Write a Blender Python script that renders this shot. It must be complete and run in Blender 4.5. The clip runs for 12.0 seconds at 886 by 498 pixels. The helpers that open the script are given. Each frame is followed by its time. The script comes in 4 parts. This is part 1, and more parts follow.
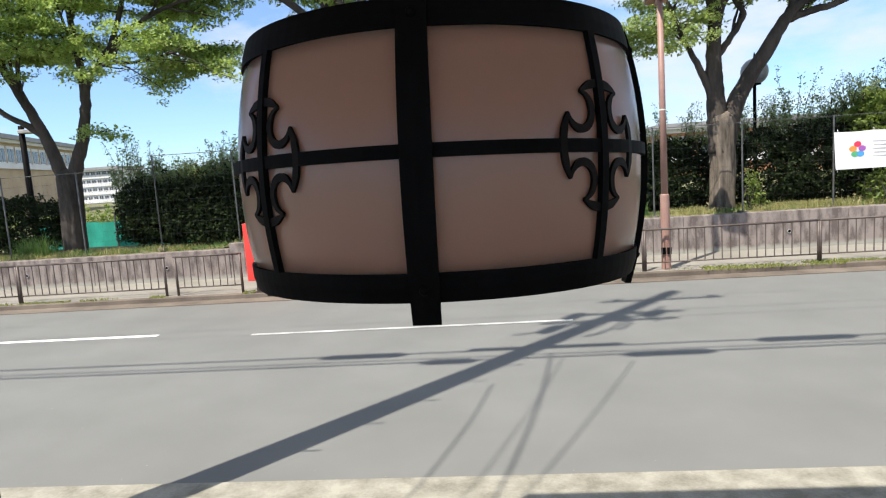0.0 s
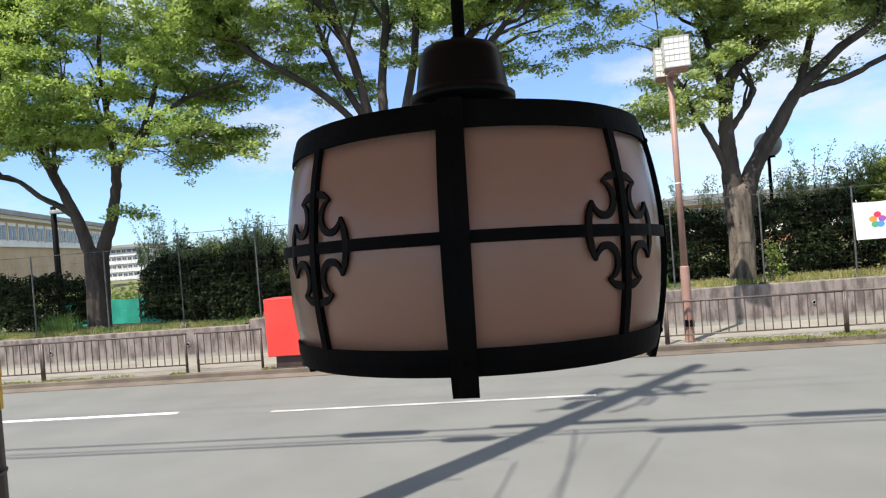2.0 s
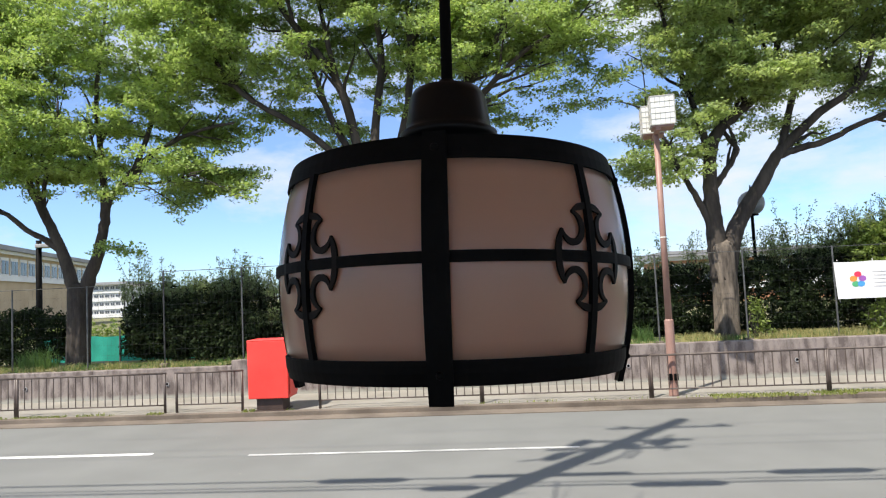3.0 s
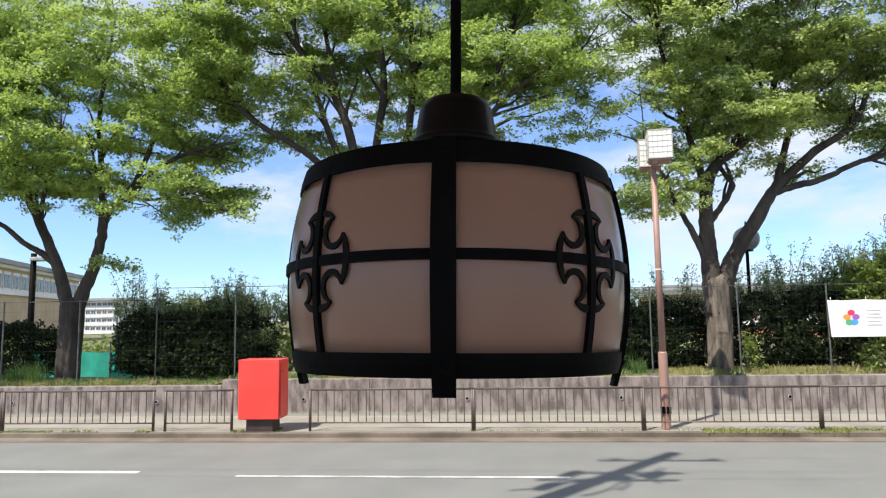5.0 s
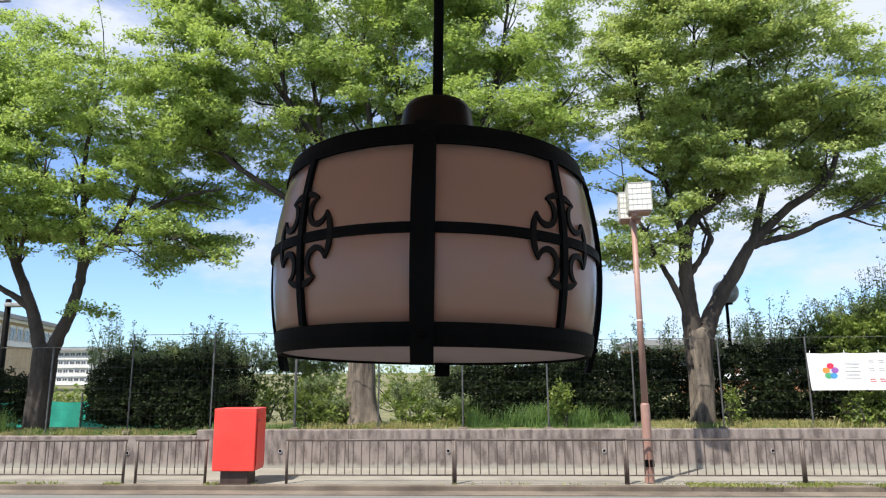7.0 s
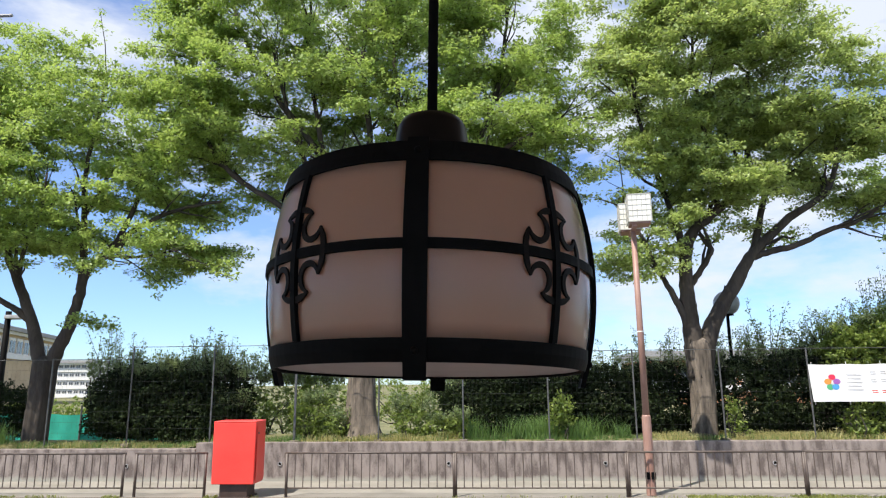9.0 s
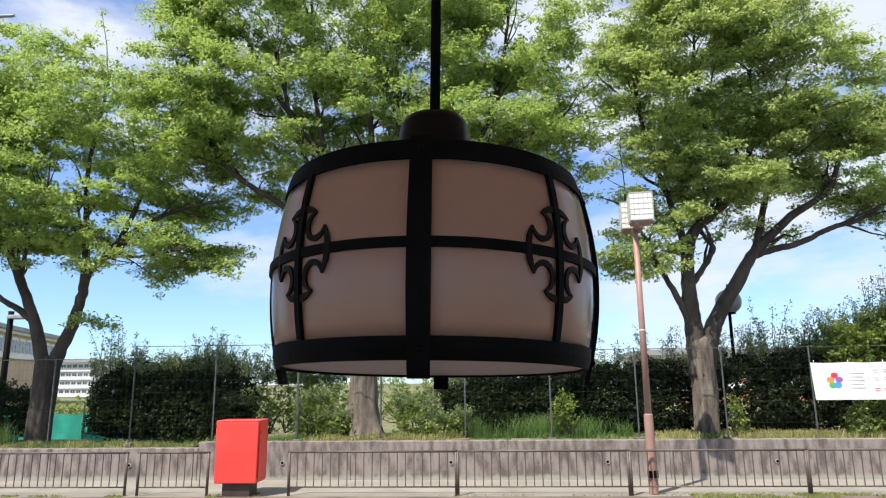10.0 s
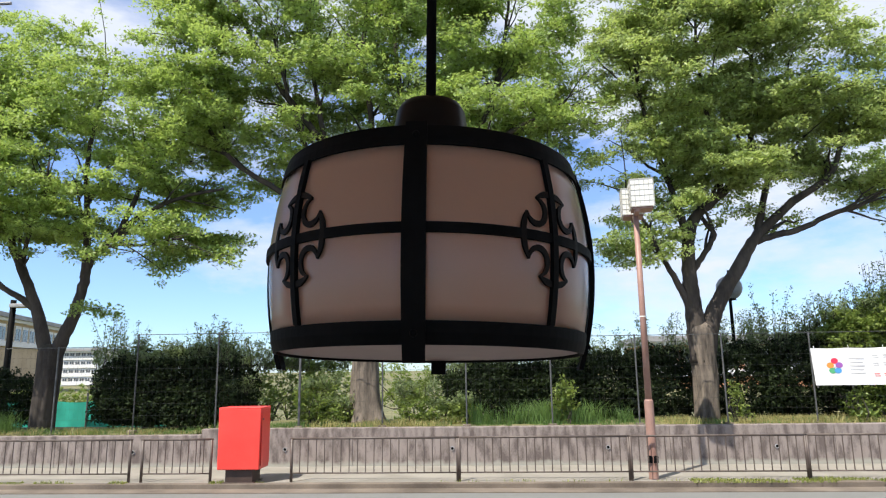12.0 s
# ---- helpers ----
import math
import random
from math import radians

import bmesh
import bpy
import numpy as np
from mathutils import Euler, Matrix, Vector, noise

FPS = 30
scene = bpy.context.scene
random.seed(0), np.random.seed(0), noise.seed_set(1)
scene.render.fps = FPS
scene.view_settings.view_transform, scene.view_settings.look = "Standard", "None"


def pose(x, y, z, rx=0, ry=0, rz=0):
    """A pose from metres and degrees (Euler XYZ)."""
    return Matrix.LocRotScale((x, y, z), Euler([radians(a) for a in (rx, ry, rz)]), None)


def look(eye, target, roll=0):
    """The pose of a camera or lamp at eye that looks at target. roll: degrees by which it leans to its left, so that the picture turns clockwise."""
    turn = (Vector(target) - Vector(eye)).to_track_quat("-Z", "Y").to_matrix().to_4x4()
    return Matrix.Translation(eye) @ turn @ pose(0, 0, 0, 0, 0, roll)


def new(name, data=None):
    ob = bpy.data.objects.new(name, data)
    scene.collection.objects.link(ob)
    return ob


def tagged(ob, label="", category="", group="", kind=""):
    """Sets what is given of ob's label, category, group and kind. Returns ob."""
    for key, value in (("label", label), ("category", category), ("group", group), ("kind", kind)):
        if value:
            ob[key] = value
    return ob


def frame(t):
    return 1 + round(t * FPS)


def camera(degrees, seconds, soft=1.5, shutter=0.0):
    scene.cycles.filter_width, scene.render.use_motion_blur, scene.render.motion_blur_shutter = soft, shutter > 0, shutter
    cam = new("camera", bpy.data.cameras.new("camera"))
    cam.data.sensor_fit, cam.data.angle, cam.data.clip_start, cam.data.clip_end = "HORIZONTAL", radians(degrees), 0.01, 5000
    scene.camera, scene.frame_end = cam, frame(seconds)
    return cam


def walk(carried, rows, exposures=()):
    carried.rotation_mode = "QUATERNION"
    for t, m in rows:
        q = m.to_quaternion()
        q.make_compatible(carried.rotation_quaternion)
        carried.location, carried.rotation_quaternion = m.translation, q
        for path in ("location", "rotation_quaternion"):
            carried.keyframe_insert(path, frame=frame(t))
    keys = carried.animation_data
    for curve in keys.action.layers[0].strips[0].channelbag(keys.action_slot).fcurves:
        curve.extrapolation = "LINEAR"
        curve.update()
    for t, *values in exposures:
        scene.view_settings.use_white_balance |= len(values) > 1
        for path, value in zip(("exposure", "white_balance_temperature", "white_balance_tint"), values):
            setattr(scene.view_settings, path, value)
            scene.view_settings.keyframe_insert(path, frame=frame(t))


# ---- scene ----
cam = camera(68.6, 12.0, soft=1.2)
PATH = [
    (0, (0.791, 0.711, 2.186), (0.61, 2.688, 1.938), -3.9),
    (0.5, (0.81, 0.72, 2.21), (0.545, 2.683, 1.94), -4.2),
    (1, (0.795, 0.732, 2.205), (0.522, 2.703, 2.004), -4.5),
    (1.5, (0.777, 0.694, 2.207), (0.537, 2.676, 2.097), -4.5),
    (2, (0.779, 0.659, 2.197), (0.557, 2.646, 2.179), -4.5),
    (2.5, (0.78, 0.632, 2.186), (0.59, 2.622, 2.245), -3.4),
    (3, (0.789, 0.607, 2.168), (0.614, 2.595, 2.294), -2.7),
    (5, (0.779, 0.576, 2.136), (0.62, 2.559, 2.344), -0.9),
    (5.5, (0.781, 0.569, 2.124), (0.628, 2.549, 2.356), -0.7),
    (6, (0.782, 0.558, 2.089), (0.652, 2.531, 2.388), -0.5),
    (6.5, (0.782, 0.553, 2.054), (0.669, 2.521, 2.389), -0.4),
    (7, (0.784, 0.555, 2.047), (0.68, 2.518, 2.416), -0.4),
    (9, (0.793, 0.551, 2.051), (0.688, 2.507, 2.454), -0.5),
    (9.5, (0.789, 0.546, 2.051), (0.682, 2.5, 2.461), -0.6),
    (10, (0.791, 0.549, 2.05), (0.681, 2.505, 2.45), -0.6),
    (10.5, (0.794, 0.549, 2.049), (0.682, 2.507, 2.44), -0.7),
    (11, (0.791, 0.545, 2.049), (0.678, 2.503, 2.439), -0.8),
    (11.5, (0.792, 0.547, 2.048), (0.679, 2.508, 2.426), -0.8),
    (12, (0.798, 0.546, 2.047), (0.684, 2.509, 2.409), -0.8),
]
walk(cam, [(t, look(eye, target, roll)) for t, eye, target, roll in PATH])

# ---- world, sun, exposure ----
SUN_AZ = radians(219.8)
SUN_EL = radians(57.8)
world = bpy.data.worlds.new("sky")
scene.world = world
world.use_nodes = True
wn, wl = world.node_tree.nodes, world.node_tree.links
sky = wn.new("ShaderNodeTexSky")
sky.sky_type = "NISHITA"
sky.sun_disc = False
sky.sun_elevation, sky.sun_rotation = SUN_EL, SUN_AZ
sky.air_density, sky.dust_density, sky.ozone_density = 1.0, 0.15, 2.5
coord = wn.new("ShaderNodeTexCoord")
squash = wn.new("ShaderNodeMapping")
squash.inputs["Scale"].default_value = (1.0, 1.0, 2.6)
squash.inputs["Location"].default_value = (0.75, 0.1, 0.2)
cloud = wn.new("ShaderNodeTexNoise")
cloud.inputs["Scale"].default_value = 3.2
cloud.inputs["Detail"].default_value = 8
cloud.inputs["Roughness"].default_value = 0.58
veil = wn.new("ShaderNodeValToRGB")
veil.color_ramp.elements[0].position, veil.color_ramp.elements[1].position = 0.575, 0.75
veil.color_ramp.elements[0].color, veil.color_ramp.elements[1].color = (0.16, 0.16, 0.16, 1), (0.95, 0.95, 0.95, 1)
blend = wn.new("ShaderNodeMix")
blend.data_type = "RGBA"
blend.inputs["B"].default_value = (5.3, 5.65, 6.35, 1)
bg = wn["Background"]
bg.inputs["Strength"].default_value = 0.088
wl.new(coord.outputs["Generated"], squash.inputs["Vector"])
wl.new(squash.outputs["Vector"], cloud.inputs["Vector"])
height = wn.new("ShaderNodeSeparateXYZ")
higher = wn.new("ShaderNodeMath")
higher.operation, higher.use_clamp = "MULTIPLY_ADD", True
higher.inputs[1].default_value = 0.45
wl.new(coord.outputs["Generated"], height.inputs["Vector"])
lid = wn.new("ShaderNodeMath")
lid.operation = "MINIMUM"
lid.inputs[1].default_value = 0.40
wl.new(height.outputs["Z"], lid.inputs[0])
wl.new(lid.outputs["Value"], higher.inputs[0])
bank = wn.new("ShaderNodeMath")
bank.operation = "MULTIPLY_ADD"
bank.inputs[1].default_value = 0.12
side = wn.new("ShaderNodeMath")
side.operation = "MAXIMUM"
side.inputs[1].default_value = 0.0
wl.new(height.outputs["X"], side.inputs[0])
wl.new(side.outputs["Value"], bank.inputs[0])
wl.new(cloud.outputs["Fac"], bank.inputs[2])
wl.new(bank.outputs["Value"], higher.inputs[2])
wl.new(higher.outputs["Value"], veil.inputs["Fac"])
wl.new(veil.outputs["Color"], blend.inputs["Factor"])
tint = wn.new("ShaderNodeMix")
tint.data_type, tint.blend_type = "RGBA", "MULTIPLY"
tint.inputs["Factor"].default_value = 1.0
tint.inputs["B"].default_value = (0.70, 0.95, 1.32, 1)
wl.new(sky.outputs["Color"], tint.inputs["A"])
wl.new(tint.outputs["Result"], blend.inputs["A"])
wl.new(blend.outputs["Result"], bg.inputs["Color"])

sun = new("sun", bpy.data.lights.new("sun", "SUN"))
sun.data.energy, sun.data.angle, sun.data.color = 4.0, radians(0.53), (1.0, 0.93, 0.82)
sun.matrix_world = look((-30 * 0.341, -30 * 0.4093, 30 * 0.8462), (0, 0, 0))
scene.view_settings.exposure = 0.92


# ---- materials ----
def material(name, dark, light, scale=6.0, rough=0.7, bump=0.0, metal=0.0, fine=60.0, stretch=(1, 1, 1), spread=(0.3, 0.7), island=0.0, spec=0.5, piece=0.0):
    """A surface that varies between two colours at two scales, with a fine relief."""
    m = bpy.data.materials.new(name)
    m.use_nodes = True
    n, l = m.node_tree.nodes, m.node_tree.links
    p = n["Principled BSDF"]
    p.inputs["Roughness"].default_value, p.inputs["Metallic"].default_value = rough, metal
    p.inputs["Specular IOR Level"].default_value = spec
    c = n.new("ShaderNodeTexCoord")
    mp = n.new("ShaderNodeMapping")
    mp.inputs["Scale"].default_value = stretch
    big, small = n.new("ShaderNodeTexNoise"), n.new("ShaderNodeTexNoise")
    big.inputs["Scale"].default_value, small.inputs["Scale"].default_value = scale, fine
    big.inputs["Detail"].default_value, small.inputs["Detail"].default_value = 6, 4
    add = n.new("ShaderNodeMath")
    add.operation = "MULTIPLY_ADD"
    add.inputs[1].default_value = 0.35
    ramp = n.new("ShaderNodeValToRGB")
    e = ramp.color_ramp.elements
    e[0].position, e[1].position = spread[0] + 0.17, spread[1] + 0.17
    e[0].color, e[1].color = (*dark, 1), (*light, 1)
    l.new(c.outputs["Object"], mp.inputs["Vector"])
    for t in (big, small):
        l.new(mp.outputs["Vector"], t.inputs["Vector"])
    l.new(small.outputs["Fac"], add.inputs[0])
    l.new(big.outputs["Fac"], add.inputs[2])
    source = add.outputs["Value"]
    if island or piece:
        more = n.new("ShaderNodeMath")
        more.operation = "MULTIPLY_ADD"
        more.inputs[1].default_value = island or piece
        if island:
            l.new(n.new("ShaderNodeNewGeometry").outputs["Random Per Island"], more.inputs[0])
        else:
            l.new(n.new("ShaderNodeObjectInfo").outputs["Random"], more.inputs[0])
        l.new(source, more.inputs[2])
        less = n.new("ShaderNodeMath")
        less.operation = "SUBTRACT"
        less.inputs[1].default_value = (island or piece) / 2
        l.new(more.outputs["Value"], less.inputs[0])
        source = less.outputs["Value"]
    l.new(source, ramp.inputs["Fac"])
    l.new(ramp.outputs["Color"], p.inputs["Base Color"])
    if bump:
        b = n.new("ShaderNodeBump")
        b.inputs["Strength"].default_value, b.inputs["Distance"].default_value = bump, 0.01
        l.new(add.outputs["Value"], b.inputs["Height"])
        l.new(b.outputs["Normal"], p.inputs["Normal"])
    return m


def foliage(name, dark, light, through_colour, share=0.4, scale=1.2, gloss=0.45, spec=0.35, island=0.5):
    """Leaves: a matt upper side and light that comes through, varied leaf by leaf and clump by clump."""
    m = material(name, dark, light, scale=scale, rough=gloss, fine=9.0, island=island, spec=spec)
    n, l = m.node_tree.nodes, m.node_tree.links
    t = n.new("ShaderNodeBsdfTranslucent")
    t.inputs["Color"].default_value = (*through_colour, 1)
    mix = n.new("ShaderNodeMixShader")
    mix.inputs["Fac"].default_value = share
    out = n["Material Output"]
    l.new(n["Principled BSDF"].outputs["BSDF"], mix.inputs[1])
    l.new(t.outputs["BSDF"], mix.inputs[2])
    l.new(mix.outputs["Shader"], out.inputs["Surface"])
    return m


def acrylic(name, colour, share=0.5):
    m = material(name, tuple(0.94 * c for c in colour), colour, scale=3.0, rough=0.6, fine=25.0, spec=0.0)
    n, l = m.node_tree.nodes, m.node_tree.links
    t = n.new("ShaderNodeBsdfTranslucent")
    t.inputs["Color"].default_value = (*colour, 1)
    mix = n.new("ShaderNodeMixShader")
    mix.inputs["Fac"].default_value = share
    l.new(n["Principled BSDF"].outputs["BSDF"], mix.inputs[1])
    l.new(t.outputs["BSDF"], mix.inputs[2])
    skin, gloss, edge = n.new("ShaderNodeMixShader"), n.new("ShaderNodeBsdfGlossy"), n.new("ShaderNodeFresnel")
    gloss.inputs["Roughness"].default_value = 0.22
    edge.inputs["IOR"].default_value = 1.49
    l.new(edge.outputs["Fac"], skin.inputs["Fac"])
    l.new(mix.outputs["Shader"], skin.inputs[1])
    l.new(gloss.outputs["BSDF"], skin.inputs[2])
    l.new(skin.outputs["Shader"], n["Material Output"].inputs["Surface"])
    return m


M_ASPHALT = material("asphalt", (0.160, 0.163, 0.157), (0.187, 0.190, 0.183), scale=0.9, rough=0.85, bump=0.35, fine=110, spec=0.3)
M_GUTTER = material("gutter_concrete", (0.19, 0.18, 0.145), (0.36, 0.345, 0.29), scale=5, rough=0.9, bump=0.5, fine=45)
M_DIRTY = material("dirty_kerb_concrete", (0.095, 0.076, 0.060), (0.20, 0.165, 0.132), scale=1.6, rough=0.95, bump=0.4, fine=40)
M_PAVING = material("pavement_concrete", (0.21, 0.195, 0.168), (0.30, 0.28, 0.245), scale=1.2, rough=0.9, bump=0.3, fine=50)
M_WALL = material("stained_concrete", (0.115, 0.093, 0.086), (0.26, 0.222, 0.205), scale=6.5, rough=0.92, bump=0.7, fine=60, stretch=(1.3, 1, 0.42), spread=(0.36, 0.60))
# the foot of the wall is paler, with an uneven edge
wall_nodes, wall_links = M_WALL.node_tree.nodes, M_WALL.node_tree.links
where, edge_noise = wall_nodes.new("ShaderNodeSeparateXYZ"), wall_nodes.new("ShaderNodeTexNoise")
edge_noise.inputs["Scale"].default_value = 5.0
level, blur = wall_nodes.new("ShaderNodeMath"), wall_nodes.new("ShaderNodeMapRange")
level.operation = "MULTIPLY_ADD"
level.inputs[1].default_value = 0.16
blur.inputs["From Min"].default_value, blur.inputs["From Max"].default_value = 0.215, 0.285
pale = wall_nodes.new("ShaderNodeMix")
pale.data_type = "RGBA"
pale.inputs["A"].default_value = (0.31, 0.305, 0.265, 1)
spot = next(n for n in wall_nodes if n.type == "TEX_COORD")
ramp_out = next(n for n in wall_nodes if n.type == "VALTORGB").outputs["Color"]
wall_links.new(spot.outputs["Object"], where.inputs["Vector"])
wall_links.new(spot.outputs["Object"], edge_noise.inputs["Vector"])
wall_links.new(edge_noise.outputs["Fac"], level.inputs[0])
wall_links.new(where.outputs["Z"], level.inputs[2])
wall_links.new(level.outputs["Value"], blur.inputs["Value"])
wall_links.new(blur.outputs["Result"], pale.inputs["Factor"])
wall_links.new(ramp_out, pale.inputs["B"])
wall_links.new(pale.outputs["Result"], wall_nodes["Principled BSDF"].inputs["Base Color"])
M_PAINT = material("road_paint", (0.40, 0.40, 0.39), (0.80, 0.80, 0.78), scale=3.0, rough=0.7, bump=0.2, fine=30, spread=(0.2, 0.45))
M_WORN = material("worn_road_paint", (0.19, 0.19, 0.185), (0.55, 0.55, 0.54), scale=2.0, rough=0.75, bump=0.2, fine=35, spread=(0.22, 0.62))
M_SOIL = material("grassy_soil", (0.07, 0.085, 0.03), (0.21, 0.19, 0.085), scale=1.3, rough=0.95, bump=0.6, fine=25)
# sunlit bark of the trunk bases, paler to carry the light
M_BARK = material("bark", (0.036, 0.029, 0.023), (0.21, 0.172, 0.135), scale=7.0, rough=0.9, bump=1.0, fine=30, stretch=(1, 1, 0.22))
# the same bark with the crown's shade put into its colour
M_SHADED_BARK = material("shaded_bark", (0.020, 0.016, 0.013), (0.078, 0.063, 0.051), scale=4.0, rough=0.9, bump=0.8, fine=26, stretch=(1, 1, 0.25))
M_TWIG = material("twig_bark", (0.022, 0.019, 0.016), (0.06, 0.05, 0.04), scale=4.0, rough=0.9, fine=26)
M_LEAF = foliage("zelkova_leaves", (0.085, 0.145, 0.045), (0.37, 0.48, 0.14), (0.50, 0.65, 0.15), 0.42, island=0.28)
M_LEAF_DEEP = foliage("deep_green_leaves", (0.10, 0.15, 0.055), (0.41, 0.50, 0.18), (0.55, 0.67, 0.19), 0.44, island=0.28)
# near-black: the hedge's shade is put into the leaf colour, unlike its sprigs
M_HEDGE_SHADED = foliage("shaded_hedge_leaves", (0.008, 0.013, 0.007), (0.034, 0.052, 0.020), (0.05, 0.08, 0.02), 0.2, gloss=0.75, spec=0.12)
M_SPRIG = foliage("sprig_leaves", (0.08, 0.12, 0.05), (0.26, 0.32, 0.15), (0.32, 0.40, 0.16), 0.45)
M_SHRUB = foliage("shrub_leaves", (0.08, 0.13, 0.03), (0.26, 0.32, 0.08), (0.30, 0.40, 0.08), 0.4)
M_GRASS = foliage("grass_blades", (0.045, 0.10, 0.03), (0.17, 0.275, 0.08), (0.19, 0.32, 0.07), 0.35)
M_WEED = foliage("weed_blades", (0.13, 0.17, 0.04), (0.36, 0.38, 0.12), (0.30, 0.36, 0.08), 0.35)
M_DRY = foliage("dry_grass", (0.24, 0.23, 0.09), (0.50, 0.45, 0.20), (0.42, 0.40, 0.14), 0.3)
M_RAIL = material("brown_rail_paint", (0.06, 0.045, 0.038), (0.115, 0.088, 0.075), scale=8, rough=0.5, fine=60)
M_POLE = material("red_brown_pole_paint", (0.27, 0.15, 0.118), (0.36, 0.22, 0.18), scale=3, rough=0.5, fine=50)
M_STEEL = material("galvanised_steel", (0.06, 0.063, 0.063), (0.13, 0.133, 0.133), scale=6, rough=0.5, metal=0.3, fine=50)
M_WIRE = material("fence_wire", (0.025, 0.027, 0.025), (0.06, 0.062, 0.06), scale=6, rough=0.6, metal=0.3)
M_DARKWIRE = material("dark_cable", (0.02, 0.02, 0.02), (0.04, 0.04, 0.04), rough=0.6)
M_RED = material("red_enamel", (0.74, 0.045, 0.035), (0.82, 0.065, 0.05), scale=2, rough=0.38, fine=40)
M_BLACK = material("black_paint", (0.0035, 0.0035, 0.0035), (0.007, 0.007, 0.0075), scale=12, rough=0.6, fine=120, spec=0.05)
M_ENAMEL = material("black_enamel", (0.0035, 0.0035, 0.0035), (0.007, 0.007, 0.0075), scale=12, rough=0.36, fine=120, spec=0.13)
M_ORNAMENT = material("dark_brown_ornament", (0.006, 0.0045, 0.004), (0.012, 0.009, 0.008), scale=12, rough=0.55, fine=120, spec=0.1)
M_SHADE = acrylic("opal_shade", (0.985, 0.725, 0.575), 0.80)
M_DIFFUSER = material("opal_diffuser", (0.30, 0.22, 0.215), (0.36, 0.265, 0.26), scale=3.0, rough=0.5, fine=25, spec=0.2)
M_POLEBROWN = material("brown_utility_pole", (0.030, 0.018, 0.014), (0.060, 0.036, 0.028), scale=5, rough=0.55, fine=60)
M_YELLOW = material("yellow_plastic", (0.55, 0.33, 0.03), (0.68, 0.42, 0.05), scale=6, rough=0.5)
M_CERAMIC = material("grey_fitting", (0.25, 0.25, 0.26), (0.4, 0.4, 0.41), rough=0.5)
M_PANEL = material("white_lamp_panel", (0.66, 0.66, 0.60), (0.80, 0.80, 0.75), scale=8, rough=0.35)
M_BANNER = material("white_banner_cloth", (0.76, 0.76, 0.76), (0.84, 0.84, 0.84), scale=4, rough=0.7, bump=0.15, fine=120)
M_LATTICE = material("pale_lattice", (0.36, 0.35, 0.31), (0.46, 0.45, 0.41), rough=0.5)
M_INK = material("grey_print", (0.40, 0.40, 0.41), (0.55, 0.55, 0.56), rough=0.7)
M_INKRED = material("red_print", (0.60, 0.07, 0.06), (0.7, 0.1, 0.08), rough=0.7)
M_NET = material("teal_net", (0.0, 0.20, 0.15), (0.02, 0.33, 0.25), scale=1.5, rough=0.7, fine=40)
M_BEIGE = material("ochre_render", (0.40, 0.30, 0.19), (0.50, 0.39, 0.26), scale=0.4, rough=0.9, fine=8)
M_WHITE = material("white_render", (0.62, 0.62, 0.62), (0.74, 0.74, 0.73), scale=0.4, rough=0.8, fine=6)
M_ROOF = material("grey_roof", (0.22, 0.22, 0.23), (0.32, 0.32, 0.33), scale=0.5, rough=0.7, fine=6)
M_GLASSFAR = material("dark_window_glass", (0.05, 0.06, 0.075), (0.09, 0.10, 0.12), rough=0.1)
M_ORANGE = material("orange_brick", (0.42, 0.20, 0.10), (0.52, 0.27, 0.15), scale=0.6, rough=0.9)
M_WOOD = material("brown_wood_panel", (0.16, 0.085, 0.05), (0.30, 0.17, 0.10), scale=2.0, rough=0.5, fine=30, stretch=(1, 1, 0.15))
M_PLASTER = material("interior_plaster", (0.62, 0.52, 0.45), (0.72, 0.62, 0.54), scale=1.5, rough=0.9, fine=40)
M_CEILING = material("pale_wood_ceiling", (0.60, 0.42, 0.30), (0.74, 0.54, 0.40), scale=2.0, rough=0.6, fine=30, stretch=(0.15, 1, 1))
M_FLOOR = material("pale_floor_boards", (0.34, 0.25, 0.19), (0.46, 0.35, 0.27), scale=2.0, rough=0.4, fine=30, stretch=(0.2, 1, 1))


# ---- building helpers ----
def link(name, bm, mat, parent=None, label="", smooth=False):
    me = bpy.data.meshes.new(name)
    bm.to_mesh(me)
    bm.free()
    me.materials.append(mat)
    if smooth:
        me.polygons.foreach_set("use_smooth", [True] * len(me.polygons))
    ob = new(name, me)
    ob.parent = parent
    if label:
        tagged(ob, label)
    return ob


def part(name, bm, mat, parent, label="", smooth=False):
    return link(name, bm, mat, parent, label, smooth)


def fast(name, verts, faces, mat, parent=None, smooth=False):
    """A mesh from arrays of corners and of equal-sided faces."""
    me = bpy.data.meshes.new(name)
    k = faces.shape[1]
    me.vertices.add(len(verts))
    me.vertices.foreach_set("co", np.asarray(verts, np.float32).ravel())
    me.loops.add(faces.size)
    me.loops.foreach_set("vertex_index", faces.astype(np.int32).ravel())
    me.polygons.add(len(faces))
    me.polygons.foreach_set("loop_start", np.arange(0, faces.size, k, dtype=np.int32))
    if smooth:
        me.polygons.foreach_set("use_smooth", np.ones(len(faces), bool))
    me.update(calc_edges=True)
    me.materials.append(mat)
    ob = new(name, me)
    ob.parent = parent
    return ob


def thing(name, place=(0, 0, 0), label="", category="", group="", kind="", turn=0.0):
    ob = new(name)
    ob.matrix_basis = pose(*place, 0, 0, turn)
    ob.empty_display_size = 0.1
    return tagged(ob, label, category, group, kind)


